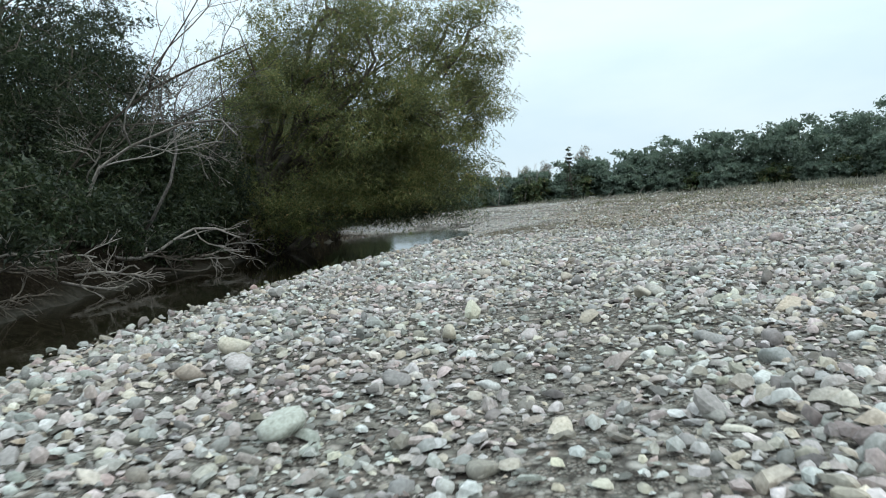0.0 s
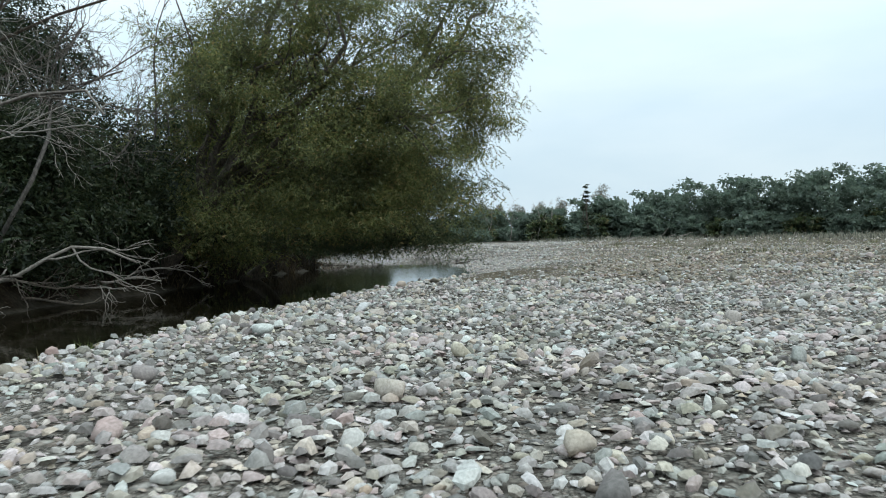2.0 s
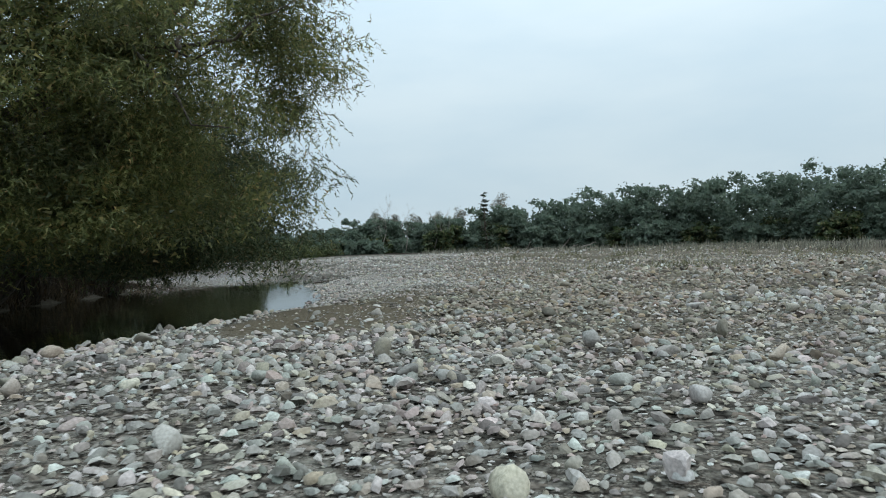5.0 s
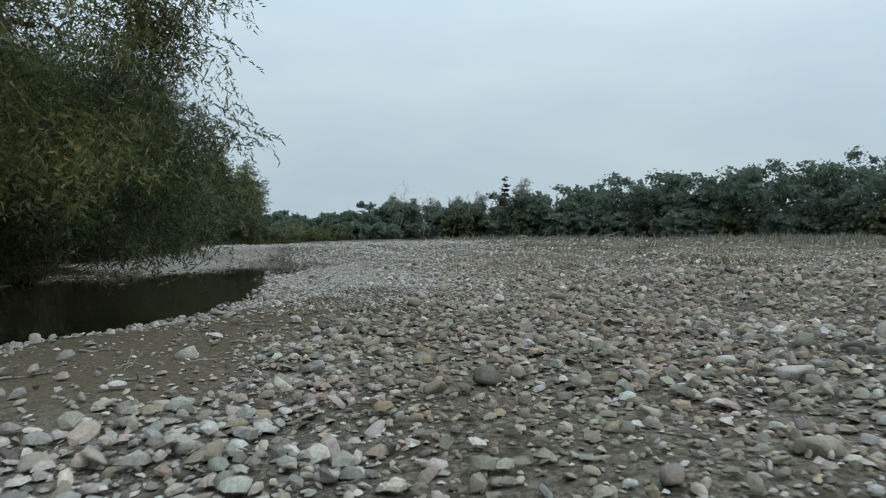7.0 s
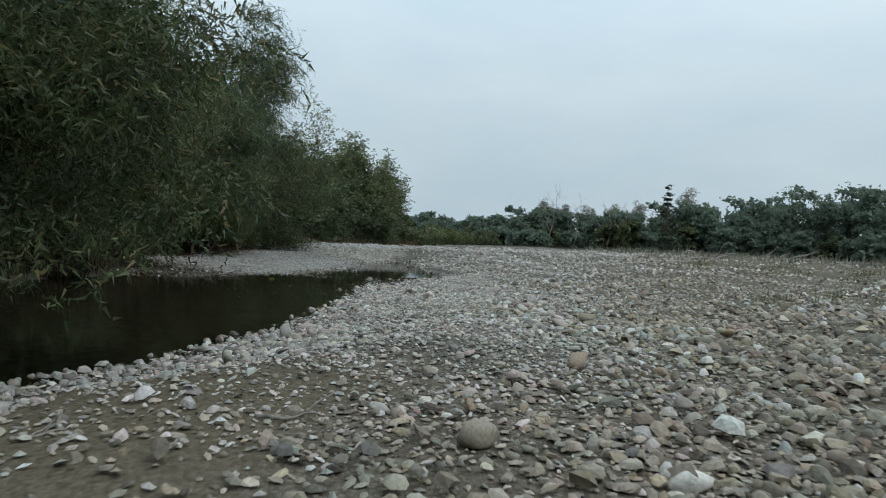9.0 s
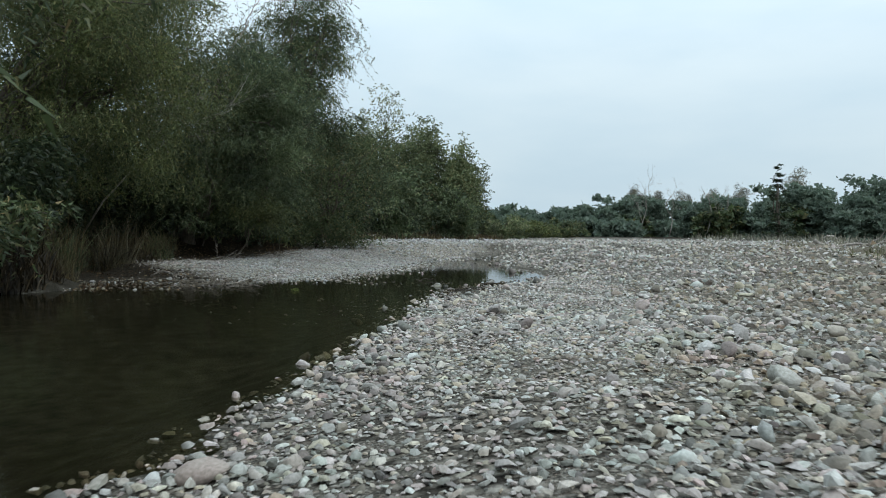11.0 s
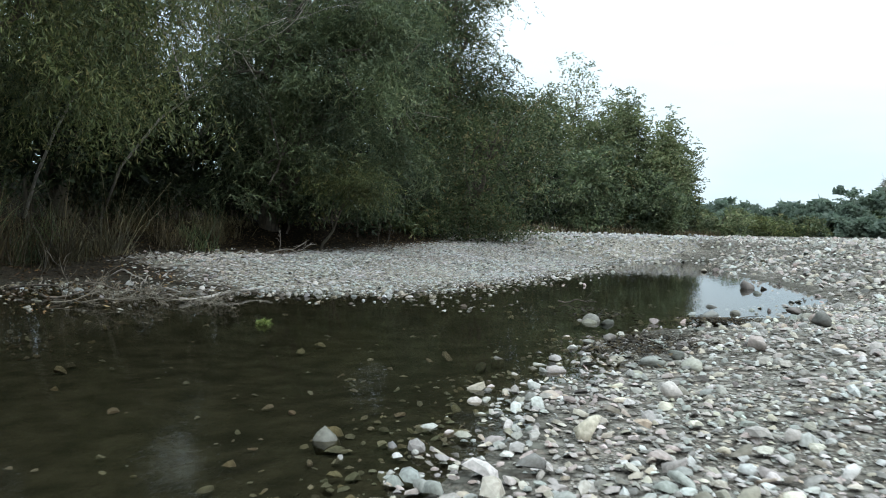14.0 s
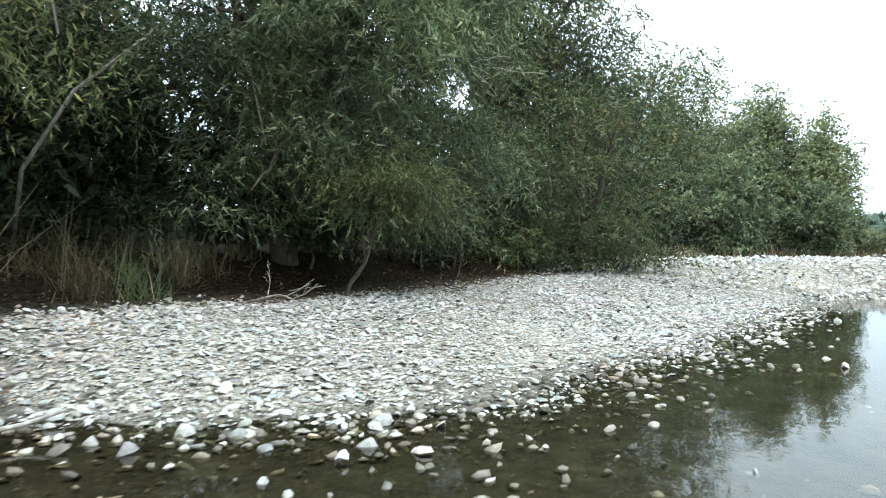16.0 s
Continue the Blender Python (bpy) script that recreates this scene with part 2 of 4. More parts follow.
def bark_material(name, dark, light):
    m, n, l, b = shader(name)
    pos = n.new("ShaderNodeNewGeometry").outputs["Position"]
    mp = n.new("ShaderNodeMapping")
    mp.inputs["Scale"].default_value = (1, 1, 0.3)
    l.new(pos, mp.inputs[0])
    k = noise_of(n, l, 16, 7, mp.outputs[0])
    r = ramp_of(n, [(0.3, dark), (0.7, light)])
    l.new(k.outputs[0], r.inputs[0])
    l.new(r.outputs[0], b.inputs["Base Color"])
    b.inputs["Roughness"].default_value = 0.9
    bumped(n, l, b, k.outputs[0], 0.7, 0.03)
    return m


bark_mat = bark_material("willow_bark", (0.035, 0.028, 0.02), (0.13, 0.105, 0.08))
grey_bark_mat = bark_material("grey_bark", (0.045, 0.038, 0.032), (0.16, 0.14, 0.12))
tan_bark_mat = bark_material("tan_twig", (0.07, 0.058, 0.042), (0.21, 0.175, 0.13))
pale_bark_mat = bark_material("weathered_bark", (0.14, 0.12, 0.10), (0.34, 0.30, 0.26))

# ---- plan of the valley ----
NEAR_Y = [-60, 0, 14, 20, 24, 28, 33, 37, 41, 45, 50, 55, 60, 65, 70, 73, 76, 80, 84, 88, 95, 101, 400]
NEAR_X = [-9, -8, -7.2, -6.6, -6.1, -5.3, -3.9, -2.6, -0.6, 1.6, 2.8, 3.1, 2.7, 2.2, 1.7, 2.3, 3.5, 4.0, 2.8, 1.2, 0.2, -1.6, -40]
FAR_Y = [-60, 10, 20, 33, 40, 47, 60, 66, 68.5, 70, 71, 71.7, 72.2, 73, 75, 80, 92, 99, 101, 400]
FAR_X = [-14, -12, -12.2, -13, -11.6, -11, -9.6, -8.6, -9.6, -9.8, -9.5, -8.0, -5.8, -4.5, -3.3, -3.3, -4.0, -2.8, -1.8, -40.2]
BAR_Y = [-60, 0, 20, 30, 40, 48, 54, 62, 68, 75, 85, 95, 110, 200]
BAR_Z = [0.7, 0.6, 0.48, 0.45, 0.62, 0.72, 0.45, 0.2, 0.2, 0.3, 0.65, 0.95, 1.1, 1.1]
# the line that wheels have rolled over the bar
TRACK = np.array([(-1.0, -4), (-0.3, 1), (1.2, 10), (2.4, 16), (3.9, 20.6), (7.0, 28.3), (8.1, 35), (8.2, 42), (6.9, 50), (6.0, 55.5), (5.0, 60), (2.6, 65), (0.1, 69.6), (-3.5, 75)])


def smooth(a, b, v):
    t = np.clip((v - a) / (b - a), 0, 1)
    return t * t * (3 - 2 * t)


def wobble(x, y):
    return 0.35 * np.sin(x * 0.9 + 1.3 * np.sin(y * 0.31)) * np.sin(y * 0.77 + 0.4) + 0.22 * np.sin(x * 2.1 + y * 1.7)


def height(x, y):
    x, y = np.asarray(x, float), np.asarray(y, float)
    xn = np.interp(y, NEAR_Y, NEAR_X) + 0.25 * np.sin(y * 1.9) * np.sin(y * 0.7 + 1)
    xf = np.interp(y, FAR_Y, FAR_X) + 0.25 * np.sin(y * 1.5 + 2)
    d, e = x - xn, xf - x
    crest = np.interp(y, BAR_Y, BAR_Z)
    end = smooth(97, 104, y)
    bar = crest * np.maximum(smooth(-0.3, 4.5, d), 0.9 * end) + np.clip(0.012 * (d - 9), 0, 0.45) * smooth(9, 14, d)
    bar = np.minimum(bar, 1.25) + 0.05 * wobble(x * 0.6, y * 0.6) * smooth(0, 3, d)
    bar = bar + 0.045 * np.sin(x * 1.9 + 0.8 * np.sin(y * 1.1)) * np.sin(y * 1.6 + 0.9 * np.sin(x * 0.9)) * smooth(0.5, 3, d)
    bar = bar + 0.15 * np.sin(x * 0.8 + 1.1 * np.sin(y * 0.23)) * np.sin(y * 0.5 + 0.6 * np.sin(x * 0.31)) * smooth(9.5, 14, x)
    beach = smooth(66, 72, y)
    wood = smooth(-11.5 - 0.0 * y, -15.5, x - np.interp(y, [60, 90, 97, 120, 134, 185, 400], [0, 0.3, -3.5, 0, 4, 5, -50]))
    left = beach * (0.38 * np.maximum(smooth(-0.2, 6, e), end) + 0.55 * smooth(80, 103, y) * np.maximum(smooth(0, 5, e), end) + 0.9 * wood * (1 - 0.6 * smooth(84, 100, y))) + (1 - beach) * (1.5 * smooth(-0.1, 1.4, e))
    left = left + 0.08 * wobble(x, y) * smooth(0, 2, e) + 2.2 * smooth(-19, -34, x - np.interp(y, [90, 140, 185, 400], [0, 2, 4, -50]))
    deep = np.interp(y, [-60, 58, 66, 72, 90, 101, 110], [0.7, 0.65, 0.28, 0.24, 0.2, 0.05, 0.05])
    shelf = (1.3 + 3.6 * smooth(75.5, 71.6, y)) * smooth(66, 69, y) * smooth(92, 86, y)
    water = -0.03 * smooth(0, 0.4, -e) - deep * smooth(0, 2.6, np.minimum(-d, -e - shelf))
    rill = np.abs(x - np.interp(y, [86, 92, 102, 108, 122, 139, 198, 400], [9.5, 8.4, 6.5, 3.7, -0.3, -5.5, -12, -40]))
    bar = bar - 0.4 * np.exp(-(rill / 0.9) ** 2) * smooth(84, 92, y)
    z = np.where(d > -0.3, bar + np.minimum(0, d) * 0.1, np.where(e > -0.2, left, 0.0))
    return np.where((d <= 0) & (e <= 0), np.minimum(z, 0) + water, z)


def shore(x, y):
    """How far a place lies from the near and from the far waterline, landwards."""
    return x - np.interp(y, NEAR_Y, NEAR_X), np.interp(y, FAR_Y, FAR_X) - x


def off_track(x, y):
    p = np.stack([x, y], 1)
    best = np.full(len(p), 1e9)
    for a, b in zip(TRACK[:-1], TRACK[1:]):
        ab = b - a
        t = np.clip(((p - a) @ ab) / (ab @ ab), 0, 1)
        best = np.minimum(best, np.hypot(*(p - a - t[:, None] * ab).T))
    return best


def silt_at(x, y):
    mid = np.interp(y, [34, 40, 48], [3.0, 4.4, 5.2])
    return smooth(2.6, 1.5, np.abs(x - mid) + 0.7 * wobble(x, y)) * smooth(34, 37, y) * smooth(48, 45, y)


def fine_at(x, y):
    """The old wheel lane of fine gravel that runs straight on past the ford."""
    off = np.abs(x - np.interp(y, [57, 62, 66.5, 74.5, 80], [6.1, 6.2, 6.0, 5.2, 4.0])) + 0.3 * np.sin(y * 1.3 + x)
    return smooth(1.5, 0.7, off) * smooth(57, 60, y) * smooth(80, 74, y)


def sand_at(x, y):
    """The bare sandy strip between the stones and the dry weeds before the far wood."""
    u = y + 2.2 * np.sin(x * 0.33) + 1.2 * np.sin(x * 0.9 + 1)
    return smooth(0, 5, u - np.interp(x, [14, 18, 21, 25, 33, 45, 60, 90], [99, 90, 84.5, 81.5, 81, 70, 52, 30])) * smooth(15, 20, x) * smooth(16, 9, u - np.interp(x, [14, 20, 28, 36, 45, 60, 90], [125, 104, 93, 86, 78, 60, 40]))


def earthy_at(x, y):
    """The stretch of the bar where floods left brown silt on the stones, ragged at its edges."""
    u = x + 2.2 * np.sin(y * 0.21) + 1.3 * np.sin(x * 0.37 + y * 0.43)
    w = y + 3.0 * np.sin(x * 0.19 + 1) + 2.0 * np.sin(x * 0.51 + y * 0.27)
    near = smooth(67, 58, w) * smooth(4, 10, u)
    return smooth(28, 41, w) * np.maximum(near, 0.75 * smooth(115, 75, w) * smooth(7, 15, u)) * smooth(75, 45, u)


# ---- mesh helpers ----


def np_mesh(name, verts, tris, material, smoothed=False):
    me = bpy.data.meshes.new(name)
    verts, tris = np.asarray(verts, np.float32), np.asarray(tris, np.int32)
    me.vertices.add(len(verts))
    me.vertices.foreach_set("co", verts.ravel())
    k = tris.shape[1]
    me.loops.add(tris.size)
    me.loops.foreach_set("vertex_index", tris.ravel())
    me.polygons.add(len(tris))
    me.polygons.foreach_set("loop_start", np.arange(0, tris.size, k, dtype=np.int32))
    me.polygons.foreach_set("use_smooth", np.full(len(tris), smoothed))
    me.update(calc_edges=True)
    me.materials.append(material)
    return me


def piece(name, me, parent=None, label=""):
    ob = new(name, me)
    if parent:
        ob.parent = parent
    if label:
        ob["label"] = label
    return ob


def tubes(paths, sides=6):
    """Tapered round limbs in one mesh: each path is (points Nx3, radii N)."""
    vs, fs, at = [], [], 0
    ring = np.arange(sides) * 2 * np.pi / sides
    for pts, rad in paths:
        pts, rad = np.asarray(pts, float), np.asarray(rad, float)
        tan = np.gradient(pts, axis=0)
        tan /= np.linalg.norm(tan, axis=1)[:, None] + 1e-9
        side = np.cross(tan[0], (1.0, 0, 0) if abs(tan[0][2]) > 0.8 else (0, 0, 1.0))
        u = []
        for t in tan:
            side = side - (side @ t) * t
            side /= np.linalg.norm(side) + 1e-9
            u.append(side)
        u = np.array(u)
        w = np.cross(tan, u)
        v = pts[:, None] + rad[:, None, None] * (np.cos(ring)[None, :, None] * u[:, None] + np.sin(ring)[None, :, None] * w[:, None])
        n = len(pts)
        vs.append(v.reshape(-1, 3))
        i = np.arange(n - 1)[:, None] * sides + np.arange(sides)[None]
        j = np.arange(n - 1)[:, None] * sides + (np.arange(sides)[None] + 1) % sides
        a, b, c, d = (i + at).ravel(), (j + at).ravel(), (j + sides + at).ravel(), (i + sides + at).ravel()
        fs += [np.stack([a, b, c], 1), np.stack([a, c, d], 1)]
        cap = np.arange(1, sides - 1)
        fs.append(np.stack([np.full(sides - 2, at), at + cap + 1, at + cap], 1))
        e = at + (n - 1) * sides
        fs.append(np.stack([np.full(sides - 2, e), e + cap, e + cap + 1], 1))
        at += n * sides
    return np.concatenate(vs), np.concatenate(fs)


def bent(rng, a, b, n=7, sway=0.08, sag=0.0):
    """A crooked line from a to b, in slow bends."""
    a, b = np.asarray(a, float), np.asarray(b, float)
    t = np.linspace(0, 1, n)[:, None]
    size = np.linalg.norm(b - a)
    p = a + (b - a) * t
    for k, part in ((1, 1.0), (2, 0.7), (3, 0.4)):
        p = p + rng.normal(0, sway * size * part, 3) * np.sin(k * np.pi * t)
    p[:, 2] += (sag * size * np.sin(t * np.pi))[:, 0]
    return p


def sprays(rng, tips, per, long, leaf, wide, droop, spread, folded=False):
    """Leafy shoots: at every tip a shoot with leaves along it, each a folded diamond of its own."""
    n = len(tips)
    ang = rng.uniform(0, 2 * np.pi, n)
    flat = np.stack([np.cos(ang), np.sin(ang), np.zeros(n)], 1) * spread
    way = flat + np.array([0, 0, -1.0]) * droop + rng.normal(0, 0.35, (n, 3))
    way /= np.linalg.norm(way, axis=1)[:, None]
    t = (np.arange(per) + rng.uniform(0, 1, (n, per))) / per
    base = tips[:, None] + way[:, None] * (t * long)[:, :, None]
    base[:, :, 2] -= droop * 0.35 * long * t * t
    ld = way[:, None] * 0.8 + rng.normal(0, 0.55, (n, per, 3)) + np.array([0, 0, -0.25 * droop])
    ld /= np.linalg.norm(ld, axis=2)[:, :, None]
    base, ld = base.reshape(-1, 3), ld.reshape(-1, 3)
    m = len(base)
    side = np.cross(ld, rng.normal(0, 1, (m, 3)))
    side /= np.linalg.norm(side, axis=1)[:, None] + 1e-9
    size = rng.uniform(0.65, 1.3, m)[:, None]
    mid = base + ld * leaf * 0.45 * size
    nor = np.cross(ld, side) * wide * 0.25 * size
    if not folded:
        v = np.stack([base + side * wide * 0.5 * size, base + ld * leaf * size, base - side * wide * 0.5 * size], 1).reshape(-1, 3)
        return v, np.arange(m * 3).reshape(-1, 3)
    v = np.stack([base, mid + side * wide * 0.5 * size + nor, base + ld * leaf * size, mid - side * wide * 0.5 * size + nor], 1).reshape(-1, 3)
    q = np.arange(m)[:, None] * 4
    return v, np.concatenate([q + np.array([[0, 1, 2]]), q + np.array([[0, 2, 3]])])


def clump_points(rng, lumps, count, shell=3.6, cluster=0.34, each=26):
    """Places in a heap of ellipsoids, gathered in small leafy tufts with gaps between, so that the outline breaks up."""
    vol = np.array([r[0] * r[1] * r[2] for _, r in lumps]) ** 0.8
    n = max(4, int(count / each))
    pick = rng.choice(len(lumps), n, p=vol / vol.sum())
    c = np.array([c for c, _ in lumps])[pick]
    r = np.array([r for _, r in lumps])[pick]
    d = rng.normal(0, 1, (n, 3))
    d /= np.linalg.norm(d, axis=1)[:, None]
    p = c + d * r * (rng.uniform(0, 1, n) ** (1 / shell))[:, None]
    size = cluster * rng.uniform(0.6, 1.5, n)
    own = rng.integers(0, n, count)
    return p[own] + np.clip(rng.normal(0, 1, (count, 3)), -1.6, 1.6) * size[own][:, None] * np.array([1, 1, 0.45])


def heap(rng, center, radii, count, small=0.3, big=0.5):
    """Lumps of foliage that fill an ellipsoid unevenly."""
    center, radii = np.asarray(center, float), np.asarray(radii, float)
    lumps = []
    for _ in range(count):
        d = rng.normal(0, 1, 3)
        d /= np.linalg.norm(d)
        k = rng.uniform(small, big)
        p = center + d * radii * (1 - k) * rng.uniform(0.45, 1.12) ** 0.6
        lumps.append((p, np.maximum(radii * k * rng.uniform(0.8, 1.2, 3), 0.5)))
    return lumps


def tree(name, seed, foot, lumps, trunk_r, leaves, per, long, leaf, wide, droop, spread, leaf_mat, label, cluster=0.36, category="tree", trunk_bark=None, limbs=9, floor_gap=0.4, group="", fork=0.45, folded=False, each=12, skirt=None, heart=None):
    rng = np.random.default_rng(seed)
    foot = np.array([foot[0], foot[1], float(height(foot[0], foot[1])) - 0.15])
    root = new(name)
    root.location = foot
    mid = np.mean([c for c, _ in lumps], axis=0)
    top = foot + (mid - foot) * np.array([fork, fork, fork + 0.15])
    bark = trunk_bark or bark_mat
    line = bent(rng, foot, top, 8, 0.04)
    v, f = tubes([(line - foot, np.linspace(trunk_r, trunk_r * 0.62, 8))], 9)
    stem = piece("trunk", np_mesh("trunk", v, f, bark, True), root)
    order = sorted(lumps, key=lambda s: -s[1][0] * s[1][2])[:limbs]
    for c, r in order:
        start = line[rng.integers(3, 8)]
        big = trunk_r * rng.uniform(0.32, 0.55)
        arm = bent(rng, start, c, 8, 0.06, 0.06)
        paths = [(arm - foot, np.linspace(big, big * 0.3, 8))]
        for _ in range(5):
            s = arm[rng.integers(3, 8)]
            e = c + rng.normal(0, 0.5, 3) * r
            paths.append((bent(rng, s, e, 5, 0.08) - foot, np.linspace(big * 0.32, 0.012, 5)))
        v, f = tubes(paths, 5)
        piece("limb", np_mesh("limb", v, f, bark, True), stem)
    tips = clump_points(rng, lumps, leaves // per, cluster=cluster, each=each)
    lowest = height(tips[:, 0], tips[:, 1]) + floor_gap + long * droop * 0.6
    tips = tips[tips[:, 2] > np.maximum(lowest, floor_gap + long * droop * 0.6)]
    if skirt:
        tips = tips[tips[:, 2] > np.interp(tips[:, 0], *skirt) + rng.normal(0, 0.25, len(tips))]
    v, f = sprays(rng, tips - foot, per, long, leaf, wide, droop, spread, folded)
    if heart:
        inner = clump_points(rng, [(c, r * 0.6) for c, r in lumps], heart[0], shell=3.0, cluster=0.3, each=2)
        inner = inner[inner[:, 2] > height(inner[:, 0], inner[:, 1])]
        v2, f2 = sprays(rng, inner - foot, 1, 0.2, heart[1], heart[1] * (0.45 if heart[1] < 0.2 else 0.9), 0.1, 1.0)
        f = np.concatenate([f, f2 + len(v)])
        v = np.concatenate([v, v2])
    piece("crown", np_mesh("crown", v, f, leaf_mat), root)
    return tagged(root, label, category, group)


# ---- ground and water ----


def spaced(dense_a, dense_b, step, lo, hi):
    mid = np.arange(dense_a, dense_b + step, step)
    out, s, v = [], step, mid[-1]
    while v < hi:
        s *= 1.22
        v += s
        out.append(min(v, hi))
    low, s, v = [], step, mid[0]
    while v > lo:
        s *= 1.22
        v -= s
        low.append(max(v, lo))
    return np.array(low[::-1] + list(mid) + out)


gx, gy = spaced(-20, 22, 0.55, -1800, 1800), spaced(-2, 110, 0.65, -1800, 1800)
X, Y = np.meshgrid(gx, gy)
Z = height(X, Y)
idx = np.arange(X.size).reshape(X.shape)
quads = np.stack([idx[:-1, :-1], idx[:-1, 1:], idx[1:, 1:], idx[1:, :-1]], -1).reshape(-1, 4)
ground = new("ground", np_mesh("ground", np.stack([X.ravel(), Y.ravel(), Z.ravel()], 1), quads, ground_mat, True))
d, e = shore(X.ravel(), Y.ravel())
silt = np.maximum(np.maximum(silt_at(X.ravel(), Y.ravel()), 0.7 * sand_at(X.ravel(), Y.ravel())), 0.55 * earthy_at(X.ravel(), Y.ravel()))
wet = np.clip(smooth(0.15, -0.1, Z.ravel()) * ((d < 0.5) & (e < 0.5)), 0, 1)
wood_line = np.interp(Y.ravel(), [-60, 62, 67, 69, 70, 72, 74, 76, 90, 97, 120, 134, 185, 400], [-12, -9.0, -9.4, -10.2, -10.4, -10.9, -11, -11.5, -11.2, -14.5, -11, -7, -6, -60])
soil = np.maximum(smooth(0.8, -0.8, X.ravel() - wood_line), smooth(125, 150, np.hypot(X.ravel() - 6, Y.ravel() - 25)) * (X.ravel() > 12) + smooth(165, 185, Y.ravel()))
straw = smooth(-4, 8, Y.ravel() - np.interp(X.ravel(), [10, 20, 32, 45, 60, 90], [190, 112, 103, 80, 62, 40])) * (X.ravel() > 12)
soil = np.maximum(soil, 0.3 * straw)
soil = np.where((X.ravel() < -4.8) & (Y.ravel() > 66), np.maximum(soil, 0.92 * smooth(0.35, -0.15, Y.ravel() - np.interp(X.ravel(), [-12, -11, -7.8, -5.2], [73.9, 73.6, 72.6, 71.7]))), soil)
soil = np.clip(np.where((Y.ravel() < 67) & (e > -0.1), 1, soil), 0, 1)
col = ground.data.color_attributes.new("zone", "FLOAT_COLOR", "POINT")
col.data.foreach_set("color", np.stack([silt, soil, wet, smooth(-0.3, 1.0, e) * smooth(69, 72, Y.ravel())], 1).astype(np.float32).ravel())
tagged(ground, "pale grey river gravel bar sloping to a muddy stream bed", "ground", kind="structure")

wx, wy = np.arange(-16, 5.01, 1.0), np.arange(-60, 103.1, 1.0)
WX, WY = np.meshgrid(wx, wy)
wi = np.arange(WX.size).reshape(WX.shape)
wq = np.stack([wi[:-1, :-1], wi[:-1, 1:], wi[1:, 1:], wi[1:, :-1]], -1).reshape(-1, 4)
water = new("water", np_mesh("water", np.stack([WX.ravel(), WY.ravel(), np.zeros(WX.size)], 1), wq, water_mat, True))
tagged(water, "still brown stream water mirroring trees and pale sky", "water", kind="structure")

# ---- trees of the left bank ----
R = np.random.default_rng
willow = dict(per=9, long=0.6, droop=0.55, spread=1.0, each=42, cluster=0.58)
tree("willow_tree", 11, (-12.2, 44.5), heap(R(1), (-2.9, 42.5, 9.8), (8.2, 6, 8.6), 46, 0.15, 0.28) + heap(R(10), (-3.6, 43, 9.4), (6.6, 5, 7.4), 11, 0.28, 0.42) + heap(R(2), (-4.0, 43.5, 3.6), (6.6, 5, 2.5), 12, 0.35, 0.5) + heap(R(9), (-8.5, 43, 11.5), (4.2, 3.6, 4.4), 14, 0.3, 0.45) + [(np.array(c), np.array(r)) for c, r in (((2.7, 44, 7.8), (1.5, 2, 2.4)), ((2.5, 46, 6.5), (1.0, 1.3, 1.0)), ((2.0, 46, 7.4), (1.5, 1.6, 1.4)), ((2.9, 46, 8.6), (1.1, 1.6, 1.6)), ((1.2, 44, 12), (3.0, 3, 3.0)), ((2.6, 43, 9.6), (1.6, 2.2, 1.8)), ((2.2, 42, 11), (2.2, 2.5, 2.6)), ((3.2, 43, 13.4), (1.6, 2, 1.8)), ((1.4, 43, 3.6), (1.7, 2, 1.9)), ((-0.5, 42, 2.9), (2.0, 2, 1.5)), ((-4.5, 41, 2.8), (2.2, 2, 1.4)), ((-7.5, 41.5, 2.9), (2.2, 2, 1.4)), ((-9.5, 41.5, 3.2), (2.0, 2, 1.8)), ((-7.0, 42.5, 4.2), (2.0, 2, 1.3)))], 0.55, 345000, leaf=0.135, wide=0.036, floor_gap=0.5, skirt=((-9.5, -6.5), (2.0, 2.75)), leaf_mat=autumn_mat,
     label="tall spreading willow with olive and yellowing leaves leaning over the stream", limbs=18, heart=(30000, 0.17), **dict(willow, long=0.5, cluster=0.52, each=46))
tree("willow_tree", 12, (-10.5, 52), heap(R(3), (-3.5, 51, 4.5), (7.0, 5.5, 4.1), 24, 0.28, 0.46) + [(np.array((2.1, 49.8, 3.6)), np.array((1.5, 2.0, 2.2))), (np.array((0.5, 51, 5.6)), np.array((1.8, 2.0, 1.9))), (np.array((1.7, 49.4, 4.8)), np.array((1.0, 1.4, 1.0))), (np.array((2.3, 48.6, 3.2)), np.array((0.9, 1.3, 1.1))), (np.array((2.4, 47.6, 6.6)), np.array((0.7, 1.0, 0.9))), (np.array((1.0, 48.4, 2.7)), np.array((1.9, 2, 1.6))), (np.array((-2, 47, 2.5)), np.array((2.2, 2, 1.5)))], 0.4, 155000, leaf=0.165, wide=0.044, floor_gap=0.5, skirt=((-9, -5.5, 0, 2.5), (0.9, 1.7, 1.4, 1.15)), leaf_mat=willow_mat,
     label="low dense green willow drooping over dark stream water", limbs=12, **willow)
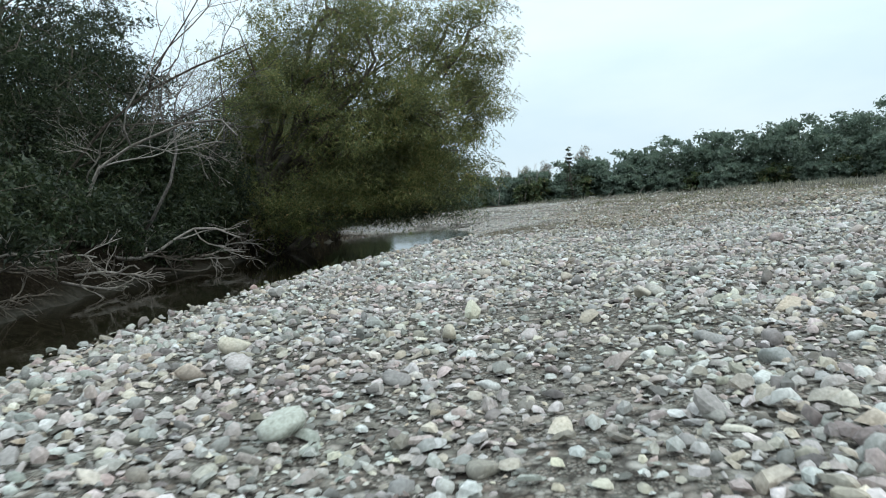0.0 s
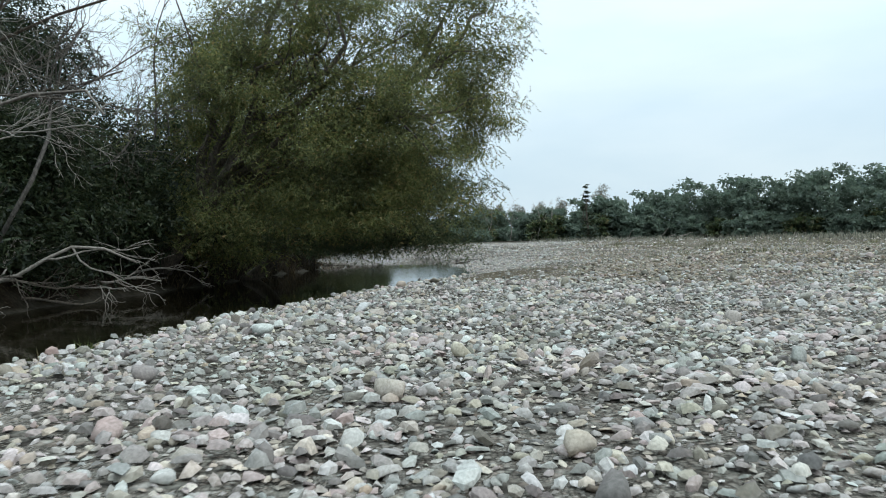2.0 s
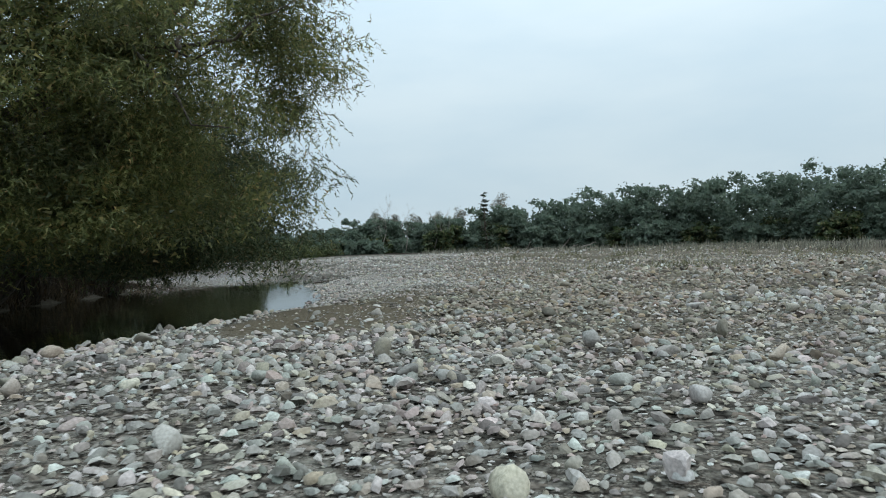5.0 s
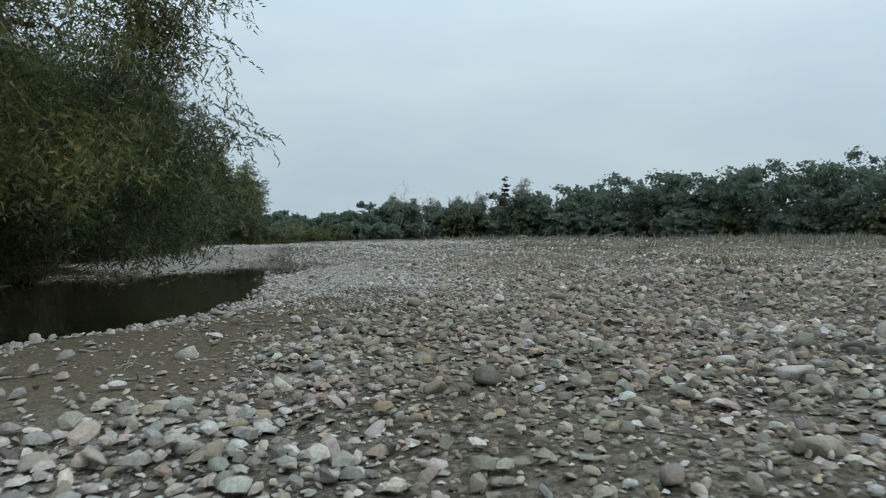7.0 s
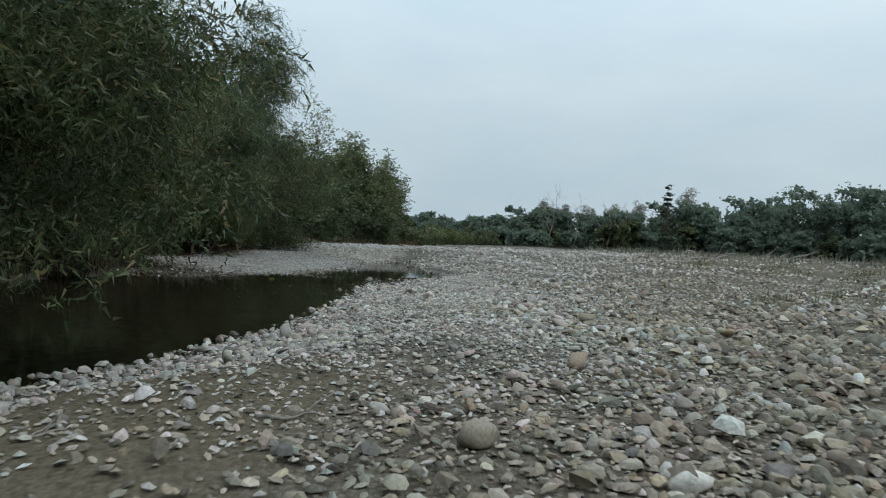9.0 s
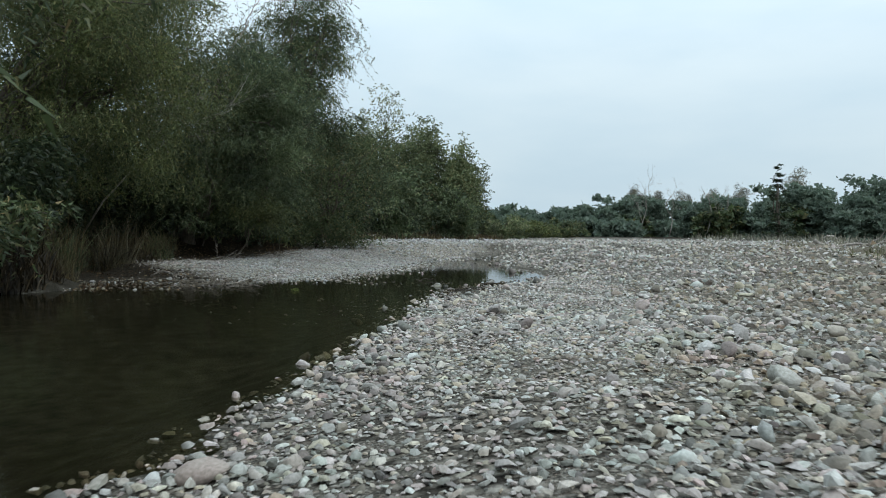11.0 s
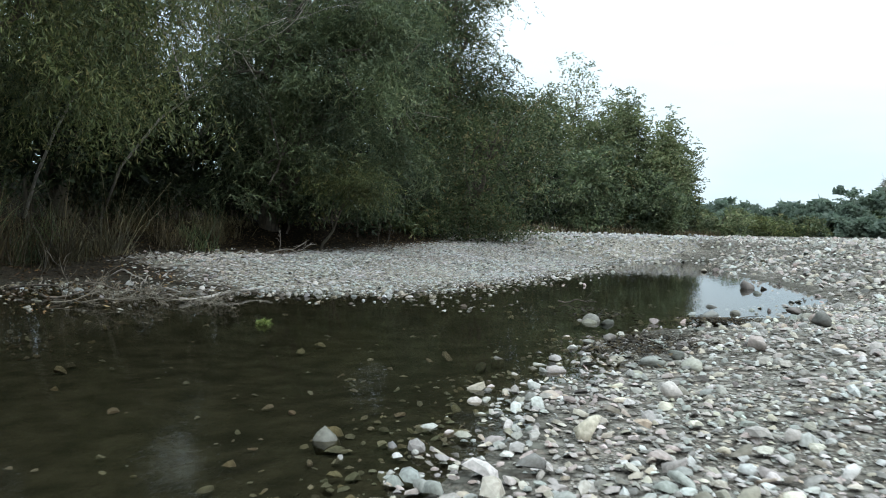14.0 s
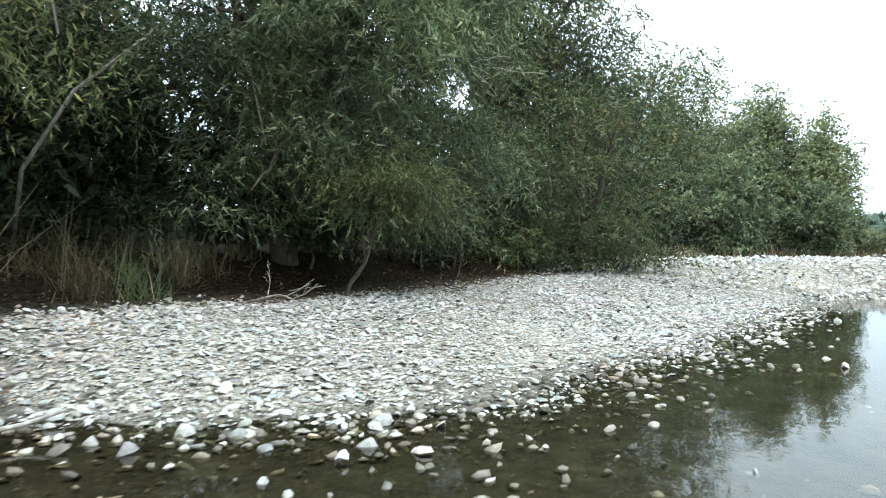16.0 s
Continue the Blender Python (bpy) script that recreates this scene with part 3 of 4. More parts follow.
tree("willow_tree", 13, (-15.5, 70.5), heap(R(4), (-11.4, 70.5, 7.6), (5.5, 5.5, 6.0), 26, 0.28, 0.45) + [(np.array(c), np.array(r)) for c, r in (((-11.2, 72.9, 3.9), (1.5, 1.5, 1.1)), ((-10.7, 73.9, 4.5), (1.2, 1.2, 1.2)), ((-10.4, 72.0, 4.2), (1.3, 1.4, 1.3)), ((-11.6, 73.8, 5.6), (1.6, 1.5, 1.4)))], 0.35, 115000, leaf=0.145, wide=0.027, heart=(7000, 0.18), folded=True, leaf_mat=fresh_mat,
     label="bright green willow with drooping branch tips above the beach", limbs=10, floor_gap=2.0, **dict(willow, droop=0.95, long=0.8, each=60, cluster=0.7))
tree("willow_tree", 14, (-14, 82), heap(R(5), (-11.2, 81.5, 6.2), (5.0, 5.2, 5.6), 24, 0.28, 0.45), 0.35, 150000, leaf=0.17, wide=0.036, leaf_mat=silver_mat,
     label="dense grey-green willow at the back of the gravel beach", limbs=12, floor_gap=1.35, **dict(willow, per=14, long=0.75, each=40, cluster=0.46))
tree("willow_sapling", 17, (-10.8, 80.9), heap(R(18), (-9.5, 80.6, 2.7), (1.3, 1.3, 0.9), 6, 0.35, 0.5), 0.05, 9000, per=9, long=0.45, leaf=0.13, wide=0.026, droop=0.7, spread=1.0, leaf_mat=fresh_mat, folded=True,
     label="light green young willow hanging low over the beach", category="tree", limbs=3, floor_gap=0.6, each=30, cluster=0.3)
tree("willow_tree", 15, (-15, 92), heap(R(6), (-13.5, 91.5, 12), (4.8, 4.6, 7.6), 26, 0.26, 0.42), 0.4, 85000, leaf_mat=willow_mat,
     label="tall airy willow rising over the bank trees", limbs=16, per=9, long=0.8, leaf=0.16, wide=0.055, droop=0.6, spread=0.9, each=34, cluster=0.6)
mid = dict(per=8, long=0.65, droop=0.45, spread=1.0, floor_gap=0.15)
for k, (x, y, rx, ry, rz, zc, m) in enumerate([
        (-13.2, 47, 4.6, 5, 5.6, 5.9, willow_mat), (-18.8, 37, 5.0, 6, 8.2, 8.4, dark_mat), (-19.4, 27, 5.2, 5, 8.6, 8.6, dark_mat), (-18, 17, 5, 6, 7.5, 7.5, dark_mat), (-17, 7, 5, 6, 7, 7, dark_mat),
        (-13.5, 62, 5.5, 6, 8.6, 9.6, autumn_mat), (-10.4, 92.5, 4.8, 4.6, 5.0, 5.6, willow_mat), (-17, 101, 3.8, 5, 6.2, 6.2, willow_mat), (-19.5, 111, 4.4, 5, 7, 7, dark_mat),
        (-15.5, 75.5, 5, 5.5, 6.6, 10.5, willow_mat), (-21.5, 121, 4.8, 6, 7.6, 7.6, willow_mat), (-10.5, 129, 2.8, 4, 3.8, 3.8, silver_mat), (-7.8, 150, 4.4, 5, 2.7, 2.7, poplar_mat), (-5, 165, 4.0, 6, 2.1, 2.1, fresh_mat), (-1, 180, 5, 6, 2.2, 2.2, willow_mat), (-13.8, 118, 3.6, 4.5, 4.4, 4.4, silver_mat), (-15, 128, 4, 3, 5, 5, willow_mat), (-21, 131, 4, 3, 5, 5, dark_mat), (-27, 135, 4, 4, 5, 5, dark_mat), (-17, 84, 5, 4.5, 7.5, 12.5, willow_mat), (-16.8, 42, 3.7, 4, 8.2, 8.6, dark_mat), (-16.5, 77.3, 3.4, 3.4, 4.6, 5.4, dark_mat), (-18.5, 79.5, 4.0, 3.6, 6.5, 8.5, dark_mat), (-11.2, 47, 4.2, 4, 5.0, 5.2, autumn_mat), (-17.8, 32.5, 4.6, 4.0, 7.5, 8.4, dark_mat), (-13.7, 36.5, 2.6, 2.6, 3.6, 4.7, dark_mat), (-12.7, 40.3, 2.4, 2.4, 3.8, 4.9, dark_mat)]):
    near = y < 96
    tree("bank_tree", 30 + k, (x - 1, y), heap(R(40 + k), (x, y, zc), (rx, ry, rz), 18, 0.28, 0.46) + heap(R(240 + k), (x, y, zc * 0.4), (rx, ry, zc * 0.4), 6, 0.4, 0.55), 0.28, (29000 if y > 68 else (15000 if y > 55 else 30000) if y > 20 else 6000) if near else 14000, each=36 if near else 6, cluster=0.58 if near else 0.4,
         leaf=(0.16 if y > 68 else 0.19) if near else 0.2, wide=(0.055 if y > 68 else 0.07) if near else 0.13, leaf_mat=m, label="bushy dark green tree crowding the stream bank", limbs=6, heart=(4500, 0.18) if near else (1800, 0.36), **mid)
rr = R(77)
for k in range(16):
    y = -2 + 8.5 * k + rr.uniform(-2, 2)
    x = -22.5 - 0.06 * max(0, y - 60) + rr.uniform(-2, 1.5)
    h = rr.uniform(18, 22) if y < 55 else rr.uniform(11, 15)
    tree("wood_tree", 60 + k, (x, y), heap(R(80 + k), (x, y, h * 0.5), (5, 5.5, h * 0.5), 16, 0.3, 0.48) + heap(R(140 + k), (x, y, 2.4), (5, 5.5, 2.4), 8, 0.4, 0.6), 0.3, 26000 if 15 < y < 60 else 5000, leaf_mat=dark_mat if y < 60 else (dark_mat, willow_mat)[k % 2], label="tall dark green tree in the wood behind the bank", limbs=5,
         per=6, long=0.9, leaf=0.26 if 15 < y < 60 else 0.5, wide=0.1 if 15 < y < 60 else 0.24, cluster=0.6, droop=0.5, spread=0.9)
rr = R(78)
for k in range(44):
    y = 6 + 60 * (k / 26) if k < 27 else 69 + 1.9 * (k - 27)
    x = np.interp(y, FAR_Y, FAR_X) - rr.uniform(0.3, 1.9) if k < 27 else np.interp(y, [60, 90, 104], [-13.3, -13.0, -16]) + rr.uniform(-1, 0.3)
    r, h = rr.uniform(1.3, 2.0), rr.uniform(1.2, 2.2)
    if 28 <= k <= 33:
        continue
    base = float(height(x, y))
    # the first shrubs take the leaf darkened for the bank's shade
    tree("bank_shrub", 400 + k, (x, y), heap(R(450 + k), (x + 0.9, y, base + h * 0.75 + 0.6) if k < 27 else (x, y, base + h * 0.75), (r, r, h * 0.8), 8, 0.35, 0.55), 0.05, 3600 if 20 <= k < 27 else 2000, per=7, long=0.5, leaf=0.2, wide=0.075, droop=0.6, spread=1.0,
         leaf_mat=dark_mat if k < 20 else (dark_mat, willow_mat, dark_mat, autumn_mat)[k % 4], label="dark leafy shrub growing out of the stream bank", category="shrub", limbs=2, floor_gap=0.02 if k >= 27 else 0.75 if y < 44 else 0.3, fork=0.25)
# filler bushes behind the willows; their shade is in the leaf colour
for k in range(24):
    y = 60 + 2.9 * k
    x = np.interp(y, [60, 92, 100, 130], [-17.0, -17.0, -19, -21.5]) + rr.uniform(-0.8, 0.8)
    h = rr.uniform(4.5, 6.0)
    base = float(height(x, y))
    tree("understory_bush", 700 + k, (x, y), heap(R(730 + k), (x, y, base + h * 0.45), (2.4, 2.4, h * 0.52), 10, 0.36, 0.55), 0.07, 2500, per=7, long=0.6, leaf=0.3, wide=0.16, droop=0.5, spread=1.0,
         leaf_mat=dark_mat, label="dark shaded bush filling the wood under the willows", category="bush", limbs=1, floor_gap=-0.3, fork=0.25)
for k, (x, y, h, w) in enumerate([(-10.8, 135, 14.5, 2.9), (-15, 136, 16.2, 3.4), (-18.5, 138, 17.5, 4.0), (-23.5, 140, 21.0, 5.2), (-28, 143, 18, 5.5), (-13, 150, 13, 4), (-16, 164, 12, 4.5), (-20, 178, 13, 4.5), (-25, 195, 13, 5)]):
    tree("poplar_tree", 100 + k, (x, y), heap(R(120 + k), (x, y, h * 0.52), (w, w, h * 0.48), 20, 0.28, 0.46), 0.25, 19000 if k < 4 else 8000, leaf_mat=poplar_mat if k in (0, 1, 2, 3) else willow_mat, label="yellow-green poplar at the bend of the river", limbs=6,
         per=5, long=0.5, leaf=0.2, wide=0.15, cluster=0.5, droop=0.3, spread=0.9, floor_gap=0.2, each=8, heart=(3000, 0.26))

# ---- far wood across the bar ----
far_kinds = []
for k in range(6):
    rng = R(200 + k)
    lumps = []
    for i in range(40):
        up, round_ = rng.uniform(-1, 1), rng.uniform(0, 2 * np.pi)
        wide = math.sqrt(1 - up * up) if up > 0 else 1.0
        at = np.array([0.8 * wide * math.cos(round_), 0.8 * wide * math.sin(round_), 0.52 + (0.4 if up > 0 else 0.5) * up])
        lumps.append((at * rng.uniform(0.86, 1.06), rng.uniform(0.17, 0.3) * np.array([1, 1, 0.42])))
    lumps += [(np.array([0, 0, 0.62]), np.array([0.55, 0.55, 0.26])), (np.array([0, 0, 0.3]), np.array([0.6, 0.6, 0.3]))]
    far_kinds.append(lumps)


def far_tree(seed, x, y, h, w, m, label):
    s = np.array([w, w, h])
    lumps = [(np.array([x, y, 0.3]) + c * s, r * s) for c, r in far_kinds[seed % 6]]
    return tree("distant_tree", seed, (x, y), lumps, 0.3, 4000, per=4, long=0.4, leaf=0.39, wide=0.32, cluster=0.3, droop=0.15, spread=0.9, leaf_mat=m, label=label, limbs=0, floor_gap=-0.3, group="far wood", each=1, heart=(2500, 0.95))


rr = R(5)
n = 0
for a in np.arange(-13, 40, 1.6):
    d = 205 + rr.uniform(-8, 12) - 0.4 * max(0, a - 15)
    ang = radians(a)
    x, y = 6 + d * math.sin(ang), 20 + d * math.cos(ang)
    h = np.interp(a, [-13, -6, -2, 2, 6, 10, 15, 20, 26, 32, 62], [7.5, 7.5, 8, 9.4, 9.4, 11.2, 13.6, 16.2, 16.4, 17.8, 18.4]) * rr.uniform(0.94, 1.18)
    far_tree(300 + n, x, y, h, rr.uniform(0.47, 0.6) * h + 1.7, hazed_leaf_mat, "dark green tree in the distant wood edge")
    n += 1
    far_tree(300 + n, x - 7 * math.sin(ang) + rr.uniform(-2, 2), y - 7 * math.cos(ang), rr.uniform(6, 8.5) * (0.75 if a < 6 else 1), rr.uniform(5, 6.6), (hazed_leaf_mat, willow_mat, hazed_leaf_mat)[n % 3], "rounded green bush at the foot of the distant wood")
    n += 1
tree("distant_conifer", 290, (36.7, 198), [(np.array([36.7, 198, 15.4 - 0.7 * i]), np.array([0.4 + 0.13 * i, 0.4 + 0.13 * i, 0.5])) for i in range(20)] + [(np.array([36.7, 198, 15.4 - 0.7 * i]), np.array([0.5, 0.5, 0.6])) for i in range(10) for _ in range(4)], 0.25, 4000, per=4, long=0.4, leaf=0.34, wide=0.2, cluster=0.15, droop=0.2, spread=1.0, fork=0.9,
     leaf_mat=dark_mat, label="slim dark conifer standing over the distant wood", limbs=2)

# ---- stones ----


def icosphere(level):
    bm = bmesh.new()
    bmesh.ops.create_icosphere(bm, subdivisions=level, radius=1.0)
    v = np.array([p.co[:] for p in bm.verts])
    f = np.array([[p.index for p in q.verts] for q in bm.faces])
    bm.free()
    return v, f


def stone_shapes(rng, v, kinds, rough):
    out = []
    for _ in range(kinds):
        s = v.copy()
        for _ in range(9):
            c = rng.normal(0, 1, 3)
            c /= np.linalg.norm(c)
            over = np.maximum(s @ c - rng.uniform(0.32, 0.8), 0)
            s -= over[:, None] * c * 0.9
        s *= 1 + rng.normal(0, rough, (len(v), 1))
        out.append(s)
    return np.array(out)


OCT_V = np.array([(1, 0, 0), (0.3, 0.95, 0.1), (-0.85, 0.5, 0), (-0.8, -0.6, 0.05), (0.4, -0.9, 0), (0.05, 0.0, 0.95)])
OCT_F = np.array([(0, 1, 5), (1, 2, 5), (2, 3, 5), (3, 4, 5), (4, 0, 5)])


def dome(sides, rings):
    """The part of a rounded stone that shows over the gravel it sits in: rings of (height, radius) under a cap."""
    a = np.arange(sides) * 2 * np.pi / sides
    v = np.concatenate([np.stack([np.cos(a + 0.3 * k) * r, np.sin(a + 0.3 * k) * r, np.full(sides, z)], 1) for k, (z, r) in enumerate(rings)] + [np.array([[0, 0, 1.0]])])
    i, j = np.arange(sides), (np.arange(sides) + 1) % sides
    f = []
    for k in range(len(rings) - 1):
        o, p = k * sides, (k + 1) * sides
        f += [np.stack([o + i, o + j, p + i], 1), np.stack([o + j, p + j, p + i], 1)]
    f.append(np.stack([(len(rings) - 1) * sides + i, (len(rings) - 1) * sides + j, np.full(sides, len(v) - 1)], 1))
    return v, np.concatenate(f)


def strew(rng, xy, size, v, f, kinds, rough, flat=(0.28, 0.64), sink=0.14, base=None):
    shapes = stone_shapes(rng, v, kinds, rough) if base is None else base
    n = len(xy)
    s = shapes[rng.integers(0, len(shapes), n)]
    sc = np.stack([size, size * rng.uniform(0.5, 0.92, n), size * rng.uniform(*flat, n)], 1) * 0.5
    s = s * sc[:, None]
    tilt = rng.normal(0, 0.27, n)
    c, k = np.cos(tilt)[:, None], np.sin(tilt)[:, None]
    s = np.stack([s[..., 0] * c - s[..., 2] * k, s[..., 1], s[..., 0] * k + s[..., 2] * c], -1)
    a = rng.uniform(0, 2 * np.pi, n)
    c, k = np.cos(a)[:, None], np.sin(a)[:, None]
    s = np.stack([s[..., 0] * c - s[..., 1] * k, s[..., 0] * k + s[..., 1] * c, s[..., 2]], -1)
    z = height(xy[:, 0], xy[:, 1]) + sc[:, 2] * (1 - 2 * sink) * rng.uniform(0.5, 1.5, n)
    s = s + np.concatenate([xy, z[:, None]], 1)[:, None]
    faces = f[None] + (np.arange(n) * len(v))[:, None, None]
    return s.reshape(-1, 3), faces.reshape(-1, f.shape[1])


def scatter(rng, x0, x1, y0, y1, per_m2):
    side = 1 / math.sqrt(per_m2)
    nx, ny = int((x1 - x0) / side), int((y1 - y0) / side)
    ix, iy = np.meshgrid(np.arange(nx), np.arange(ny))
    p = np.stack([x0 + (ix.ravel() + 0.5) * side, y0 + (iy.ravel() + 0.5) * side], 1)
    return p + rng.uniform(-0.48, 0.48, p.shape) * side


def gravel(p, rng, keep_track):
    """Which places carry stones: the bar and the beach, few in silt, few in water, none in the wood."""
    d, e = shore(p[:, 0], p[:, 1])
    line = np.interp(p[:, 1], [60, 67, 70, 72, 74, 76, 90, 97, 140], [-5, -6.5, -8.4, -9.8, -11, -11.4, -11.2, -14.5, -20])
    beach = (e > -0.9) & (p[:, 1] > 68.5) & (p[:, 0] > line + rng.normal(0, 0.45, len(p)))
    beach &= p[:, 1] > np.interp(p[:, 0], [-12, -11, -7.8, -5.2, -4], [73.6, 73.3, 72.4, 71.6, 70]) + np.minimum(rng.normal(0, 0.8, len(p)), 0.5)
    bar = d > -0.5
    ford = (d <= 0) & (e <= 0) & (p[:, 1] > 64) & (p[:, 0] > -4) & (rng.uniform(0, 1, len(p)) < np.clip(0.4 + 0.3 * np.maximum(d, e), 0.02, 1))
    edge = np.minimum(np.where(bar, d, 9), np.where(beach, e, 9))
    ok = (bar | beach) & (rng.uniform(0, 1, len(p)) < np.clip(0.65 + edge * 0.6, 0.15, 1)) | ford
    ok &= (rng.uniform(0, 1, len(p)) > 0.75 * (d < 0.7) * (d > -0.6)) | (p[:, 1] < 71) | (p[:, 1] > 92)
    ok &= rng.uniform(0, 1, len(p)) > (0.45 if keep_track else 0.93) * silt_at(p[:, 0], p[:, 1])
    ok &= rng.uniform(0, 1, len(p)) > 0.72 * sand_at(p[:, 0], p[:, 1])
    if not keep_track:
        lane = smooth(2.2, 0.9, off_track(p[:, 0], p[:, 1])) * smooth(42, 48, p[:, 1]) * (1 - 0.7 * smooth(58, 62, p[:, 1]))
        ok &= rng.uniform(0, 1, len(p)) > 0.93 * lane
        ok &= rng.uniform(0, 1, len(p)) > 0.85 * fine_at(p[:, 0], p[:, 1])
    return ok


V1, F1 = icosphere(1)
F1 = F1[V1[F1][:, :, 2].max(1) > -0.4]
V2, F2 = icosphere(2)
rng = R(900)


def field(name, per_m2, sizes, reach, v, f, kinds, rough, label, keep_track=False, base=None, box=(-15, 24, 0, 104), beyond=0.0, flat=(0.28, 0.64), beach=False):
    p = scatter(rng, *box, per_m2)
    far = off_track(p[:, 0], p[:, 1]) + rng.normal(0, 1.2, len(p))
    on_beach = (p[:, 1] > 68) & (p[:, 0] < -2) & (p[:, 0] > -14.5) & (p[:, 1] < 92)
    ok = (((far < reach) & (far >= beyond)) & ~on_beach) | (on_beach & beach)
    p = p[ok & gravel(p, rng, keep_track)]
    size = sizes[0] * (sizes[1] / sizes[0]) ** (rng.uniform(0, 1, len(p)) ** 1.4)
    size *= np.where(shore(p[:, 0], p[:, 1])[1] > -0.5, 0.85, 1.0) * (1 + 0.45 * wobble(p[:, 0] * 0.55, p[:, 1] * 0.55)) * (1 - 0.15 * smooth(62, 67, p[:, 1]) * (p[:, 0] > -2))
    return strew(rng, p, size, v, f, kinds, rough, flat, base=base)


def stones(name, label, v, f, per_stone, rounded=0.4):
    """A joined field of stones, some water-worn, some broken with plain faces; the beach across the stream is bleached paler."""
    k = len(f) // per_stone
    n = len(v) // k
    mid = v.reshape(k, n, 3).mean(1)
    across = (shore(mid[:, 0], mid[:, 1])[1] > -0.2) & (mid[:, 0] > np.interp(mid[:, 1], [67, 70, 72, 76, 90], [-5.5, -6.6, -7.8, -10.2, -12]) + rng.normal(0, 0.8, k))
    dusty = earthy_at(mid[:, 0], mid[:, 1])
    dusty = ~across & (rng.uniform(0, 1, k) < 0.85 * dusty)
    for some, material, say in ((~across & ~dusty, stone_mat, label), (dusty, earthy_stone_mat, "brown river stones coated with dried silt"), (across, pale_stone_mat, "bleached pale river stones on the beach")):
        m = int(some.sum())
        if not m:
            continue
        vv = v.reshape(k, n, 3)[some].reshape(-1, 3)
        ff = ((f.reshape(k, per_stone, 3)[:1] % n) + (np.arange(m) * n)[:, None, None]).reshape(-1, 3)
        me = np_mesh(name, vv, ff, material, True)
        me.polygons.foreach_set("use_smooth", np.repeat(rng.uniform(0, 1, m) < rounded, per_stone))
        piece(name, me, ground, say)["kind"] = "stuff"


VD, FD = dome(6, [(-0.25, 0.97), (0.4, 0.93), (0.82, 0.52)])
VM, FM = dome(6, [(-0.15, 1.0), (0.55, 0.82)])
VG, FG = dome(5, [(-0.05, 1.0), (0.7, 0.66)])
v, f = field("c", 66, (0.08, 0.25), 2.4, VM, FM, 30, 0.05, "", flat=(0.34, 0.72))
stones("cobbles", "rounded grey and buff river cobbles", v, f, len(FM), 0.5)
v, f = field("c", 48, (0.085, 0.28), 8.5, VG, FG, 30, 0.06, "", beyond=2.4, flat=(0.36, 0.76))
stones("cobbles", "rounded grey and buff river cobbles", v, f, len(FG), 0.45)
v, f = field("b", 48, (0.1, 0.24), -9, VG, FG, 30, 0.05, "", flat=(0.24, 0.46), beach=True)
stones("cobbles", "rounded grey and buff river cobbles", v, f, len(FG), 0.5)
v, f = field("p", 62, (0.05, 0.12), 3.4, OCT_V, OCT_F, 1, 0.0, "", keep_track=True, base=OCT_V[None], beach=True)
stones("pebbles", "small grey pebbles filling gaps", v, f, len(OCT_F), 0.3)
v, f = field("g", 185, (0.045, 0.15), 2.4, VG, FG, 20, 0.06, "", keep_track=True, box=(-1, 12, 43, 68), flat=(0.3, 0.6))
stones("pebbles", "small grey pebbles packed by wheels", v, f, len(FG), 0.3)
v, f = field("m", 17, (0.14, 0.4), 19, VG, FG, 24, 0.09, "", beyond=8.5, flat=(0.42, 0.85))
stones("cobbles", "rounded grey and buff river cobbles", v, f, len(FG))
v, f = field("f", 9, (0.18, 0.5), 46, OCT_V, OCT_F, 12, 0.14, "", beyond=19, box=(-20, 50, -2, 126), flat=(0.45, 0.9))
stones("cobbles", "rounded grey and buff river cobbles", v, f, len(OCT_F), 0.2)
p = scatter(rng, 3.2, 8.2, 57, 80, 170)
p = p[fine_at(p[:, 0], p[:, 1]) > rng.uniform(0.1, 0.5, len(p))]
v, f = strew(rng, p, 0.05 * 2.8 ** (rng.uniform(0, 1, len(p)) ** 1.4), VG, FG, 20, 0.06, (0.3, 0.6))
stones("pebbles", "small grey pebbles packed by wheels", v, f, len(FG), 0.3)
# small brown stones standing in the shallows along the beach
p = scatter(rng, -11, 3, 66.5, 90, 70)
e = shore(p[:, 0], p[:, 1])[1] + 0.35 * wobble(p[:, 0] * 2, p[:, 1] * 2)
reach = 1.9 + 3.4 * smooth(76, 71.6, p[:, 1])
p = p[(e > -reach) & (e < 0.25) & (rng.uniform(0, 1, len(p)) < 0.9 * smooth(-1.9, -0.2, e) + 0.32 * smooth(2.2, 4, reach)) & (shore(p[:, 0], p[:, 1])[0] < -0.6)]
v, f = strew(rng, p, 0.05 + 0.12 * rng.uniform(0, 1, len(p)) ** 2, V1, F1, 16, 0.1)
me = np_mesh("wet_stones", v, f, wet_stone_mat, True)
piece("wet_stones", me, ground, "small brown stones half under shallow water")["kind"] = "stuff"
p = scatter(rng, -10, -1, 69.5, 77, 6)
e = shore(p[:, 0], p[:, 1])[1] + 0.5 * wobble(p[:, 0], p[:, 1])
p = p[(e < 0.2) & (rng.uniform(0, 1, len(p)) < smooth(-3.6, 0.2, e) * smooth(75, 72.5, p[:, 1]))]
v, f = strew(rng, p, 0.1 + 0.13 * rng.uniform(0, 1, len(p)) ** 2, VD, FD, 16, 0.05, (0.5, 0.8))
me = np_mesh("shallow_stones", v, f, pale_stone_mat, True)
piece("shallow_stones", me, ground, "pale stones with dry tops standing in the shallows")["kind"] = "stuff"
p = scatter(rng, -8, 20, 2, 76, 0.45)
p = p[(off_track(p[:, 0], p[:, 1]) < 9) & gravel(p, rng, False) & (shore(p[:, 0], p[:, 1])[0] > -0.5)]
